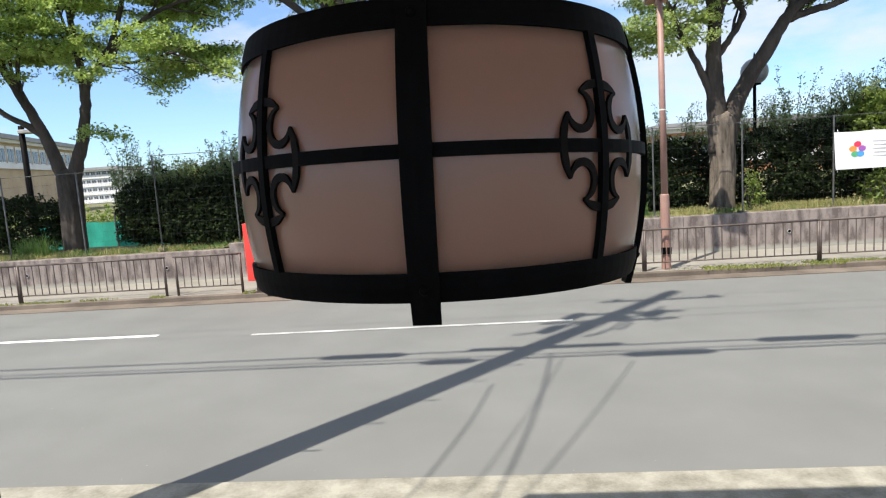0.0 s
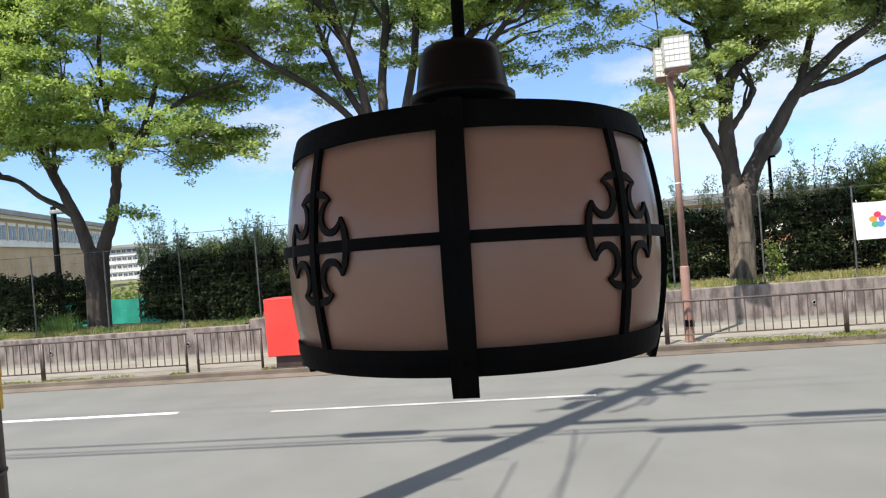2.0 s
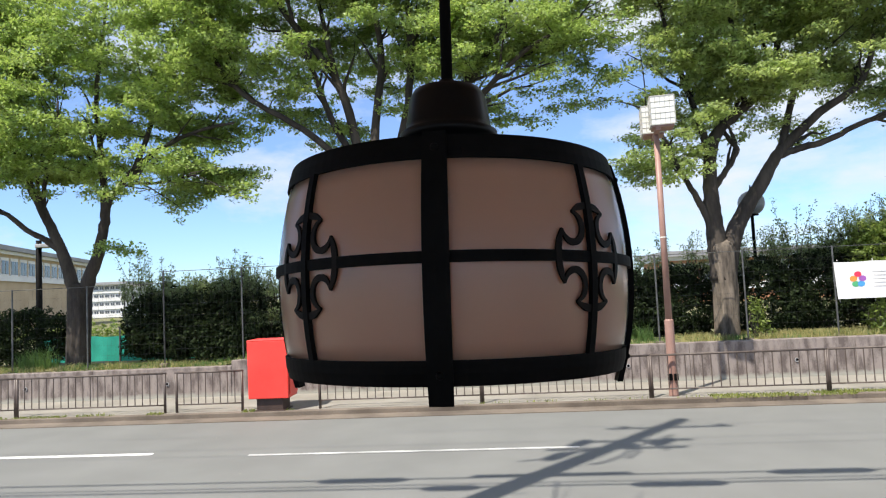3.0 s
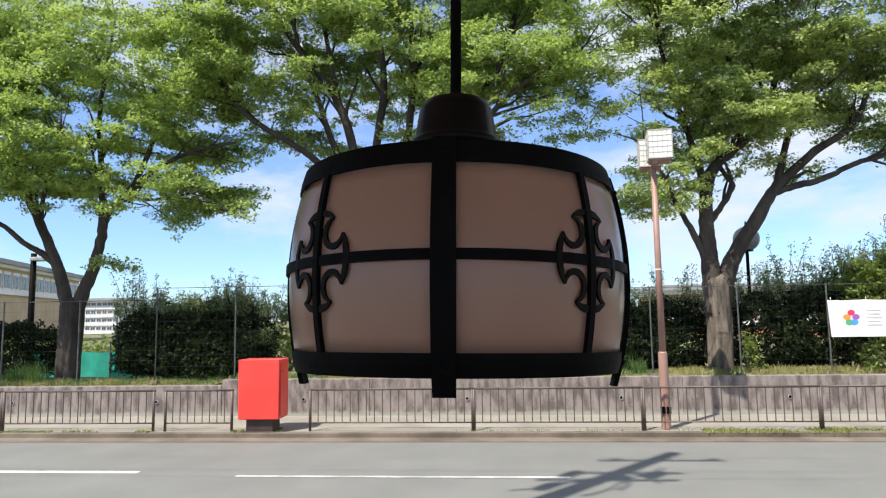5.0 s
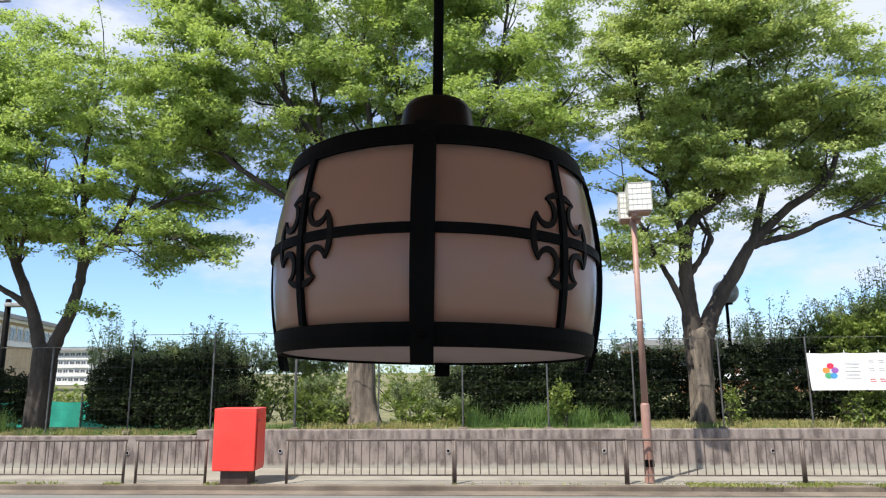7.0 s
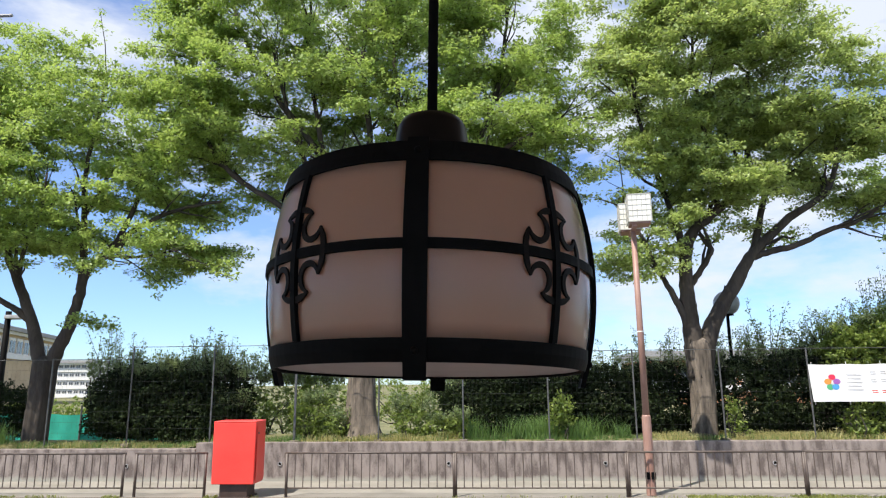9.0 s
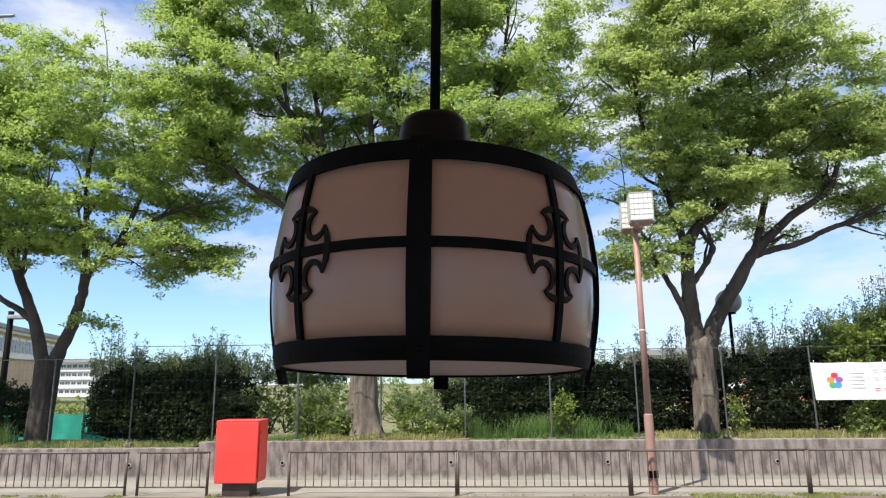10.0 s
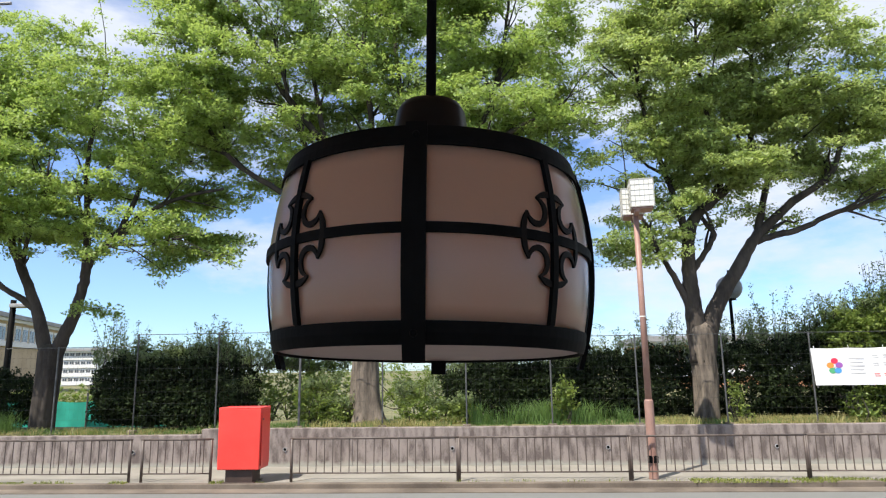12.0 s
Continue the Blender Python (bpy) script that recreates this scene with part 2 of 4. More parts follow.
def box(bm, x0, x1, y0, y1, z0, z1, bevel=0.0, seg=2):
    m = Matrix.LocRotScale(((x0 + x1) / 2, (y0 + y1) / 2, (z0 + z1) / 2), None, (x1 - x0, y1 - y0, z1 - z0))
    g = bmesh.ops.create_cube(bm, size=1, matrix=m)
    if bevel:
        vs = set(g["verts"])
        es = [e for e in bm.edges if e.verts[0] in vs and e.verts[1] in vs]
        bmesh.ops.bevel(bm, geom=es, offset=bevel, segments=seg, profile=0.5, affect="EDGES")
    return bm


def solid(x0, x1, y0, y1, z0, z1, bevel=0.0, seg=2):
    return box(bmesh.new(), x0, x1, y0, y1, z0, z1, bevel, seg)


def sweep(bm, pts, radii, seg=8, cap=True):
    """A tube through points with a radius at each."""
    pts = [Vector(p) for p in pts]
    rings, side = [], None
    for i, p in enumerate(pts):
        d = (pts[min(i + 1, len(pts) - 1)] - pts[max(i - 1, 0)]).normalized()
        if side is None:
            side = d.orthogonal().normalized()
        side = (side - d * side.dot(d)).normalized()
        up = d.cross(side)
        rings.append([bm.verts.new(p + radii[i] * (math.cos(a) * side + math.sin(a) * up)) for a in (2 * math.pi * k / seg for k in range(seg))])
    for a, b in zip(rings, rings[1:]):
        for k in range(seg):
            bm.faces.new((a[k], a[(k + 1) % seg], b[(k + 1) % seg], b[k]))
    if cap:
        bm.faces.new(rings[0][::-1])
        bm.faces.new(rings[-1])
    return bm


def rod(p, q, r, r2=None, seg=8):
    return sweep(bmesh.new(), (p, q), (r, r if r2 is None else r2), seg)


def lathe(profile, seg=48, a0=0.0, a1=360.0, closed=False):
    """Turns an outline of (radius, height) round the z axis."""
    bm = bmesh.new()
    whole = a1 - a0 >= 360
    angles = [radians(a0 + (a1 - a0) * k / seg) for k in range(seg if whole else seg + 1)]
    rings = [[bm.verts.new((r * math.sin(a), -r * math.cos(a), z)) for r, z in profile] for a in angles]
    pairs = list(zip(rings, rings[1:] + rings[:1])) if whole else list(zip(rings, rings[1:]))
    k = len(profile)
    for a, b in pairs:
        for i in range(k if closed else k - 1):
            j = (i + 1) % k
            bm.faces.new((a[i], b[i], b[j], a[j]))
    if closed and not whole:
        bm.faces.new(rings[0])
        bm.faces.new(rings[-1][::-1])
    return bm


def leaves(rng, centres, spread, count, size, flat=0.55, wide=0.5, droop=0.0, face=(0, 0, 1.0), tilt=0.0):
    """Small folded leaves scattered about centres: corners and four-sided faces."""
    n = len(centres) * count
    c = np.repeat(centres, count, axis=0)
    off = rng.normal(size=(n, 3))
    off /= np.linalg.norm(off, axis=1)[:, None] + 1e-9
    off *= rng.random((n, 1)) ** 0.45
    p = c + off * np.repeat(np.broadcast_to(spread, (len(centres), 3)), count, axis=0)
    nor = rng.normal(size=(n, 3)) * flat + np.repeat(np.array(face) + rng.normal(size=(len(centres), 3)) * tilt, count, axis=0)
    nor /= np.linalg.norm(nor, axis=1)[:, None]
    along = rng.normal(size=(n, 3))
    along -= nor * (along * nor).sum(1)[:, None]
    along /= np.linalg.norm(along, axis=1)[:, None]
    along[:, 2] -= droop
    across = np.cross(nor, along)
    s = size * rng.uniform(0.65, 1.3, (n, 1))
    a, b = p - along * s / 2, p + along * s / 2
    l, r = p + across * s * wide / 2 + nor * s * 0.08, p - across * s * wide / 2 + nor * s * 0.08
    v = np.stack((a, r, b, l), 1).reshape(-1, 3)
    return v, np.arange(4 * n).reshape(-1, 4)


def blades(rng, places, height, width, lean=0.75):
    """Grass blades: narrow bent strips of two faces."""
    n = len(places)
    h = height * (rng.uniform(0.25, 1.1, n) * (0.75 + 0.5 * np.array([noise.noise((q[0] * 1.7, q[1] * 1.7, 3.1)) for q in places]) + 0.2))[:, None]
    a = rng.uniform(0, 2 * np.pi, n)
    side = np.stack((np.cos(a), np.sin(a), 0 * a), 1) * width / 2
    b = rng.uniform(0, 2 * np.pi, n)
    bend = np.stack((np.cos(b), np.sin(b), 0 * b), 1) * h * lean * rng.random((n, 1))
    up = np.array((0, 0, 1.0))
    mid, tip = places + up * h * 0.55 + bend * 0.35, places + up * h * 0.95 + bend
    v = np.stack((places - side, places + side, mid + side * 0.8, mid - side * 0.8, tip + side * 0.1, tip - side * 0.1), 1).reshape(-1, 3)
    k = 6 * np.arange(n)[:, None]
    return v, np.concatenate((k + np.array((0, 1, 2, 3)), k + np.array((3, 2, 4, 5))))


# ---- ground ----
def slab(name, x0, x1, y0, y1, z0, z1, mat, label, category, bevel=0.0):
    return tagged(link(name, solid(x0, x1, y0, y1, z0, z1, bevel), mat), label, category, kind="structure")


Y_WALL = 14.35
slab("ground", -600, 600, -300, 900, -1.0, -0.25, M_SOIL, "grassy ground that reaches the horizon", "ground")
slab("road", -90, 90, 5.06, 11.93, -0.24, 0.0, M_ASPHALT, "light grey worn asphalt road in sunlight", "road")
slab("gutter", -90, 90, 4.83, 5.06, -0.24, 0.012, M_GUTTER, "pale rough concrete gutter beside the road", "gutter")
slab("near_pavement", -90, 90, -4.99, 4.83, -0.24, 0.02, M_GUTTER, "grey concrete pavement in front of the building", "pavement")
slab("far_gutter", -90, 90, 11.93, 12.30, -0.24, 0.015, M_DIRTY, "dirty brown concrete gutter along the far kerb", "gutter")
slab("kerb", -90, 90, 12.30, 12.44, -0.24, 0.10, M_DIRTY, "dirty weathered concrete kerb", "kerb", 0.015)
slab("pavement", -90, 90, 12.44, Y_WALL, -0.24, 0.095, M_PAVING, "pale concrete pavement below the retaining wall", "pavement")


def lane_dash(x0, x1, y, half=0.06):
    bm = bmesh.new()
    n = 24
    rows = [(bm.verts.new((x0 + (x1 - x0) * k / n, y - half + random.uniform(-.006, .006), 0.004)), bm.verts.new((x0 + (x1 - x0) * k / n, y + half + random.uniform(-.006, .006), 0.004))) for k in range(n + 1)]
    for a, b in zip(rows, rows[1:]):
        bm.faces.new((a[0], b[0], b[1], a[1]))
    return tagged(link("lane_marking", bm, M_PAINT if half > 0.05 else M_WORN), "worn white painted dash on the asphalt", "road marking", "white dashes along the road", "structure")


for x0, x1 in ((-22, -16), (-13, -9.6), (-9.55, -4.36), (-2.85, 1.7), (6.5, 11.5), (16, 21)):
    if x0 != -13 and x0 != 6.5:
        lane_dash(x0, x1, 9.72 if x1 < -4 else 9.52, 0.06 if x1 < -4 else 0.042)

# retaining wall, in cast lengths
def retaining_wall(x0, x1, top, label):
    w = thing("retaining_wall", (0, 0, 0), label, "wall", kind="structure")
    k = max(1, round((x1 - x0) / 3.2))
    for i in range(k):
        a, b = x0 + (x1 - x0) * i / k, x0 + (x1 - x0) * (i + 1) / k
        part("panel", solid(a + 0.002, b - 0.002, Y_WALL, Y_WALL + 0.22, 0.05, top, 0.014), M_WALL, w)
    return w


wall_low = retaining_wall(-40, -5.15, 0.74, "low stained grey concrete retaining wall")
wall_high = retaining_wall(-5.15, 40, 0.86, "stained grey concrete retaining wall with weep holes")


def weep_pipe(x, z, w):
    p = part("weep_pipe", lathe([(0.030, -0.02), (0.040, -0.02), (0.040, 0.012), (0.030, 0.012)], 16, closed=True), M_CERAMIC, w, "short grey drain pipe")
    p.matrix_basis = pose(x, Y_WALL - 0.01, z, 90, 0, 0)
    # a black disc paints the shade inside the pipe
    part("bore_shade", lathe([(0.0, -0.006), (0.031, -0.006), (0.031, 0.002), (0.0, 0.002)], 16), M_BLACK, p, "black disc standing in for the shaded hollow of the pipe")


for x in (-3.35, 0.13, 3.28, 6.6, 9.9):
    weep_pipe(x, 0.44, wall_high)
for x in (-6.6, -9.9, -13.2):
    weep_pipe(x, 0.40, wall_low)

# bank behind the wall
bm = bmesh.new()
rng = np.random.default_rng(3)
cols = np.linspace(-40, 40, 161)
lines = []
for y, z in ((Y_WALL + 0.20, 0.0), (15.2, 0.03), (16.2, 0.05), (17.4, -0.05), (18.6, -0.3), (20.5, -0.75), (60, -0.9), (160, -1.0)):
    row = []
    for x in cols:
        base = 0.72 if x < -5.15 else 0.84
        far = max(1.0, (y - 20) / 8)
        row.append(bm.verts.new((x * far, y, base + z + 0.03 * noise.noise((x * 0.9, y * 0.9, 0)) * (1 if y > 14.7 else 0.3))))
    lines.append(row)
for a, b in zip(lines, lines[1:]):
    for i in range(len(cols) - 1):
        bm.faces.new((a[i], a[i + 1], b[i + 1], b[i]))
tagged(link("bank", bm, M_SOIL, smooth=True), "grassy earth bank behind the retaining wall", "ground", kind="structure")


# ---- the room that the camera stands in: unseen, open and pale to light the lamp ----
FLOOR = 0.55
slab("floor", -5, 7, -5, 2.3, 0.021, FLOOR, M_FLOOR, "unseen pale board floor that bounces light onto the lamp", "floor")
slab("ceiling", -5, 7, -5, 2.3, 3.62, 3.80, M_CEILING, "unseen pale brown wooden ceiling that bounces light onto the lamp", "ceiling")
for x, y in ((-4.9, -4.9), (6.85, -4.9)):
    p = thing("wooden_post", (x, y, FLOOR), "square brown wooden post of the open hall", "post", "posts of the hall")
    part("shaft", solid(-0.09, 0.09, -0.09, 0.09, 0, 3.07, 0.008), M_WOOD, p)
    part("base", solid(-0.12, 0.12, -0.12, 0.12, -0.001, 0.12, 0.01), M_PAVING, p, "low stone base")
# unseen yard, added as the bright ground that the open back looks on
slab("yard", -60, 60, -80, -5.0, -0.24, 0.02, M_ASPHALT, "unseen grey asphalt yard added behind the open hall", "pavement")
bm = bmesh.new()
for a in ((-5.0, -2.0, 2.3, 2.48, 0, 3.8), (4.2, 7.0, 2.3, 2.48, 0, 3.8), (-2.0, 4.2, 2.3, 2.48, 0, 1.0), (-2.0, 4.2, 2.3, 2.48, 3.5, 3.8)):
    box(bm, *a)
tagged(link("wall_front", bm, M_PLASTER), "front wall with one wide window opening", "wall", kind="structure")
window = thing("window_1", (0, 0, 0), "wide open window with a dark wooden frame", "window", kind="structure")
for n, a in (("window_jamb", (-2.06, -1.98, 2.27, 2.5, 1.0, 3.5)), ("window_jamb", (4.18, 4.26, 2.27, 2.5, 1.0, 3.5)), ("window_sill", (-2.06, 4.26, 2.22, 2.54, 0.96, 1.02)), ("window_head", (-2.06, 4.26, 2.27, 2.5, 3.47, 3.53))):
    part(n, solid(*a, 0.006), M_WOOD, window)
slab("roof", -0.85, 7.6, -5.6, 2.71, 4.15, 4.3, M_ROOF, "grey roof with a deep eave", "roof")
slab("roof_wing", -5.6, -0.86, -5.6, 2.58, 4.15, 4.3, M_ROOF, "grey roof with a shallower eave", "roof")
bm = bmesh.new()
for a in ((-5, 7, -5, -4.8, 3.8, 4.15), (-5, 7, 2.28, 2.48, 3.8, 4.15), (-5, -4.8, -4.8, 2.28, 3.8, 4.15), (6.8, 7, -4.8, 2.28, 3.8, 4.15)):
    box(bm, *a)
tagged(link("wall_upper", bm, M_WOOD), "wooden beam between ceiling and roof", "beam", kind="structure")


# ---- pendant lamp ----
Z0, HP = 2.0906, 0.204


def shade_radius(s):
    return 0.2134 + 0.0412 * s - 0.0447 * s * s


def on_shade(u, s, proud=0.0):
    """A point of the shade: u degrees round from the front, s from the bottom (0) to the top (1)."""
    r = shade_radius(s) + proud
    return Vector((r * math.sin(radians(u)), -r * math.cos(radians(u)), HP * s))


def strip(u0, u1, s0, s1, inner, outer, nu, ns):
    """A curved bar that follows the shade."""
    bm = bmesh.new()
    grid = {}
    for side, proud in ((0, inner), (1, outer)):
        for i in range(nu + 1):
            for j in range(ns + 1):
                grid[side, i, j] = bm.verts.new(on_shade(u0 + (u1 - u0) * i / nu, s0 + (s1 - s0) * j / ns, proud))
    for i in range(nu):
        for j in range(ns):
            bm.faces.new([grid[1, a, b] for a, b in ((i, j), (i + 1, j), (i + 1, j + 1), (i, j + 1))])
            bm.faces.new([grid[0, a, b] for a, b in ((i, j), (i, j + 1), (i + 1, j + 1), (i + 1, j))])
    for i in range(nu):
        for j in (0, ns):
            bm.faces.new([grid[k] for k in ((0, i, j), (0, i + 1, j), (1, i + 1, j), (1, i, j))])
    for j in range(ns):
        for i in (0, nu):
            bm.faces.new([grid[k] for k in ((0, i, j), (1, i, j), (1, i, j + 1), (0, i, j + 1))])
    bmesh.ops.recalc_face_normals(bm, faces=bm.faces)
    return bm


def ribbon(bm, path, widths, centre_u, proud0, proud1):
    """A flat band along a path of (metres round, metres up) laid on the shade."""
    n = len(path)
    rails = []
    for i, (x, y) in enumerate(path):
        (ax, ay), (bx, by) = path[max(i - 1, 0)], path[min(i + 1, n - 1)]
        d = math.hypot(bx - ax, by - ay) or 1
        nx, ny = -(by - ay) / d * widths[i] / 2, (bx - ax) / d * widths[i] / 2
        corner = []
        for px, py in ((x + nx, y + ny), (x - nx, y - ny)):
            s = 0.500 + py / HP
            u = centre_u + math.degrees(0.88 * px / shade_radius(s))
            corner += [bm.verts.new(on_shade(u, s, proud0)), bm.verts.new(on_shade(u, s, proud1))]
        rails.append(corner)
    for a, b in zip(rails, rails[1:]):
        for i, j in ((1, 3), (3, 2), (2, 0), (0, 1)):
            bm.faces.new((a[i], b[i], b[j], a[j]))
    for r in (rails[0], rails[-1]):
        bm.faces.new((r[0], r[1], r[3], r[2]))


def ornament(centre_u):
    """A round fretwork plate: a circle cut by four smaller circles on its diagonals."""
    R, off, r, w = 0.0550, 0.0435, 0.0165, 0.0070
    bm = bmesh.new()
    reach = math.degrees(math.acos((R * R + off * off - r * r) / (2 * R * off)))
    for q in range(4):
        mid = 90 * q
        half = 45 - reach
        arc = [radians(mid - half + 2 * half * k / 12) for k in range(13)]
        ribbon(bm, [(R * math.sin(a), R * math.cos(a)) for a in arc], [w * (0.35 + 0.75 * min(1, 4 * min(k, 12 - k) / 12)) for k in range(13)], centre_u, 0.0015, 0.0045)
        d = radians(mid + 45)
        cx, cy = off * math.sin(d), off * math.cos(d)
        beyond = math.degrees(math.acos((R * R - off * off - r * r) / (2 * off * r)))
        arc = [d + radians(beyond + (360 - 2 * beyond) * k / 18) for k in range(19)]
        ribbon(bm, [(cx + r * math.sin(a), cy + r * math.cos(a)) for a in arc], [w * (0.3 + 0.75 * min(1, 4 * min(k, 18 - k) / 18)) for k in range(19)], centre_u, 0.0012, 0.0042)
    bmesh.ops.recalc_face_normals(bm, faces=bm.faces)
    return bm


lamp = thing("pendant_lamp", (0.7234, 1.463, Z0), "round pendant lamp with opal shade in a black frame", "pendant lamp")
lamp.matrix_basis = pose(0.7234, 1.463, Z0, -2.2, 0.85, 0.25)
for q in range(4):
    part("shade_panel", strip(90 * q + 0.5, 90 * q + 89.5, -0.02, 1.02, -0.0022, 0.0, 24, 10), M_SHADE, lamp, "pinkish opal panel", True)
rb, rt = shade_radius(0), shade_radius(1)
part("bottom_band", lathe([(rb - 0.004, 0.0), (rb + 0.003, 0.0), (rb + 0.002, -0.013), (rb - 0.002, -0.026), (rb - 0.006, -0.026)], 96, closed=True), M_BLACK, lamp, smooth=False)
part("top_band", lathe([(rt - 0.004, HP), (rt + 0.003, HP), (rt + 0.001, HP + 0.012), (rt - 0.003, HP + 0.026), (rt - 0.008, HP + 0.026)], 96, closed=True), M_BLACK, lamp)
part("top_plate", lathe([(0.0, HP + 0.069), (0.058, HP + 0.067), (0.075, HP + 0.052), (rt - 0.004, HP + 0.023), (rt - 0.006, HP + 0.018), (0.07, HP + 0.046), (0.05, HP + 0.061), (0.0, HP + 0.062)], 64), M_BLACK, lamp, smooth=True)
part("bottom_diffuser", lathe([(0.0, -0.0225), (rb - 0.008, -0.0225), (rb - 0.008, -0.019), (0.0, -0.019)], 64), M_DIFFUSER, lamp, "pale opal disc")
part("middle_band", strip(0, 360, 0.471, 0.529, 0.0005, 0.0045, 96, 1), M_BLACK, lamp)
for q in range(4):
    u = 90 * q
    w = math.degrees(0.0118 / 0.2)
    bar = part("main_bar", strip(u - w, u + w, -0.222, 1.14, 0.003, 0.0095, 2, 22), M_BLACK, lamp)
    for s in (-0.07, 1.05):
        p = on_shade(u, s, 0.0095)
        bm = bmesh.new()
        bmesh.ops.create_uvsphere(bm, u_segments=10, v_segments=6, radius=0.0045, matrix=Matrix.Translation(p))
        part("rivet", bm, M_BLACK, bar, smooth=True)
    t = math.degrees(0.0040 / 0.2)
    side = (45.2, 44.0, 46.0, 48.9)[q]
    part("thin_bar", strip(u + side - t, u + side + t, 0.0, 1.0, 0.0005, 0.006, 1, 16), M_BLACK, lamp)
    part("ornament", ornament(u + side), M_ORNAMENT, lamp, "dark fretwork plate")
z = HP + 0.073
part("cap", lathe([(0.0, z), (0.066, z), (0.066, z + 0.010), (0.059, z + 0.014), (0.0575, z + 0.02), (0.052, z + 0.058), (0.046, z + 0.069), (0.032, z + 0.074), (0.012, z + 0.074), (0.011, z + 0.085), (0.0, z + 0.085)], 48), M_ENAMEL, lamp, smooth=True)
part("rod", rod((0, 0, z + 0.07), (0, 0, 3.64 - Z0), 0.0078, seg=16), M_BLACK, lamp, smooth=True)
part("canopy", lathe([(0.0, 3.60 - Z0), (0.05, 3.605 - Z0), (0.055, 3.64 - Z0), (0.0, 3.64 - Z0)], 32), M_BLACK, lamp, smooth=True)


# ---- railing along the far pavement ----
Y_RAIL = 12.5


def railing(x0, x1, label="brown steel railing with slim upright bars"):
    r = thing("railing", (x0, Y_RAIL, 0.095), label, "railing", "railing lengths along the road")
    w = x1 - x0
    part("top_rail", rod((-0.03, 0, 0.745), (w + 0.03, 0, 0.745), 0.019, seg=10), M_RAIL, r, smooth=True)
    part("bottom_rail", rod((0, 0, 0.15), (w, 0, 0.15), 0.013, seg=8), M_RAIL, r, smooth=True)
    for x in (0.0, w):
        part("post", rod((x, 0.0, -0.02), (x, 0.0, 0.735), 0.026, seg=10), M_RAIL, r, smooth=True)
    n = max(2, round(w / 0.15))
    bar = None
    for k in range(1, n):
        if bar is None:
            bar = part("bar", rod((0, 0, 0.15), (0, 0, 0.735), 0.0095, seg=6), M_RAIL, r)
            bar.location = (w * k / n, 0, 0)
        else:
            b = new("bar", bar.data)
            b.parent = r
            b.location = (w * k / n, 0, 0)
    return r


for x0, x1 in ((-14.66, -11.68), (-11.64, -8.68), (-8.64, -5.66), (-5.43, -4.15), (-2.67, 0.31), (0.34, 3.30), (3.335, 6.305), (6.335, 9.31), (9.34, 12.3)):
    railing(x0, x1)


# ---- red box ----
b = thing("red_box", (-3.58, 12.58, 0.095), "red painted metal cabinet on a short dark pedestal", "cabinet")
bm = solid(-0.385, 0.385, -0.27, 0.27, 0.235, 1.29, 0.018, 3)
for v in bm.verts:
    v.co.x *= 0.985 + 0.02 * (v.co.z - 0.235)
part("body", bm, M_RED, b)
part("lid", solid(-0.388, 0.388, -0.273, 0.273, 1.285, 1.312, 0.013, 3), M_RED, b)
part("side_door", solid(0.392, 0.399, -0.22, 0.22, 0.30, 1.24, 0.003), M_RED, b)
part("lock", rod((0.395, -0.16, 1.1), (0.407, -0.16, 1.1), 0.018, seg=12), M_STEEL, b, "small metal lock")
part("pedestal", solid(-0.25, 0.25, -0.2, 0.2, -0.02, 0.24, 0.01), M_POLEBROWN, b, "dark brown pedestal")
part("base_plate", solid(-0.29, 0.29, -0.24, 0.24, -0.02, 0.02, 0.006), M_POLEBROWN, b)


# ---- street lamp ----
s = thing("street_lamp", (3.74, 12.66, 0.095), "red-brown street lamp with two square lantern heads", "street lamp", turn=-8)
part("sleeve", sweep(bmesh.new(), ((0, 0, -0.02), (0, 0, 1.30), (0, 0, 1.34), (0, 0, 1.36)), (0.083, 0.080, 0.078, 0.062), 14), M_POLE, s, smooth=False)
part("pole", rod((0, 0, 1.35), (0, 0, 4.76), 0.060, 0.050, 14), M_POLE, s, smooth=True)
part("band", rod((0, 0, 2.83), (0, 0, 2.85), 0.0585, seg=14), M_PANEL, s, "white band")
for x in (-0.05, 0.05):
    part("clamp", solid(x - 0.04, x + 0.04, -0.105, -0.06, 0.28, 0.40, 0.008), M_BLACK, s, "black clamp")
part("cross_arm", solid(-0.045, 0.045, -0.4, 0.55, 4.72, 4.775, 0.008), M_POLE, s)
for mid, y in ((0.09, -0.24), (-0.02, 0.40)):
    z0, z1, h = 4.81, 5.32, 0.205
    head = part("lantern", solid(mid - h, mid + h, y - h, y + h, z0, z1, 0.01), M_PANEL, s, "white square lantern with a lattice")
    part("base", solid(mid - h * 0.9, mid + h * 0.9, y - h * 0.9, y + h * 0.9, z0 - 0.04, z0 + 0.002), M_POLE, head)
    for k in range(6):
        v = -h + 2 * h * k / 5
        thick = 0.010 if k in (0, 5) else 0.0035
        zz = z0 + (z1 - z0) * k / 5
        for n, a in (("upright", (mid + v - thick, mid + v + thick, y - h - 0.006, y - h + 0.002, z0, z1)), ("upright", (mid - h - 0.006, mid - h + 0.002, y + v - thick, y + v + thick, z0, z1)),
                     ("crossbar", (mid - h, mid + h, y - h - 0.007, y - h + 0.001, zz - thick, zz + thick)), ("crossbar", (mid - h - 0.007, mid - h + 0.001, y - h, y + h, zz - thick, zz + thick))):
            part(n, solid(*a), M_LATTICE, head)


# ---- wire fence on the bank ----
Y_FENCE = 14.72


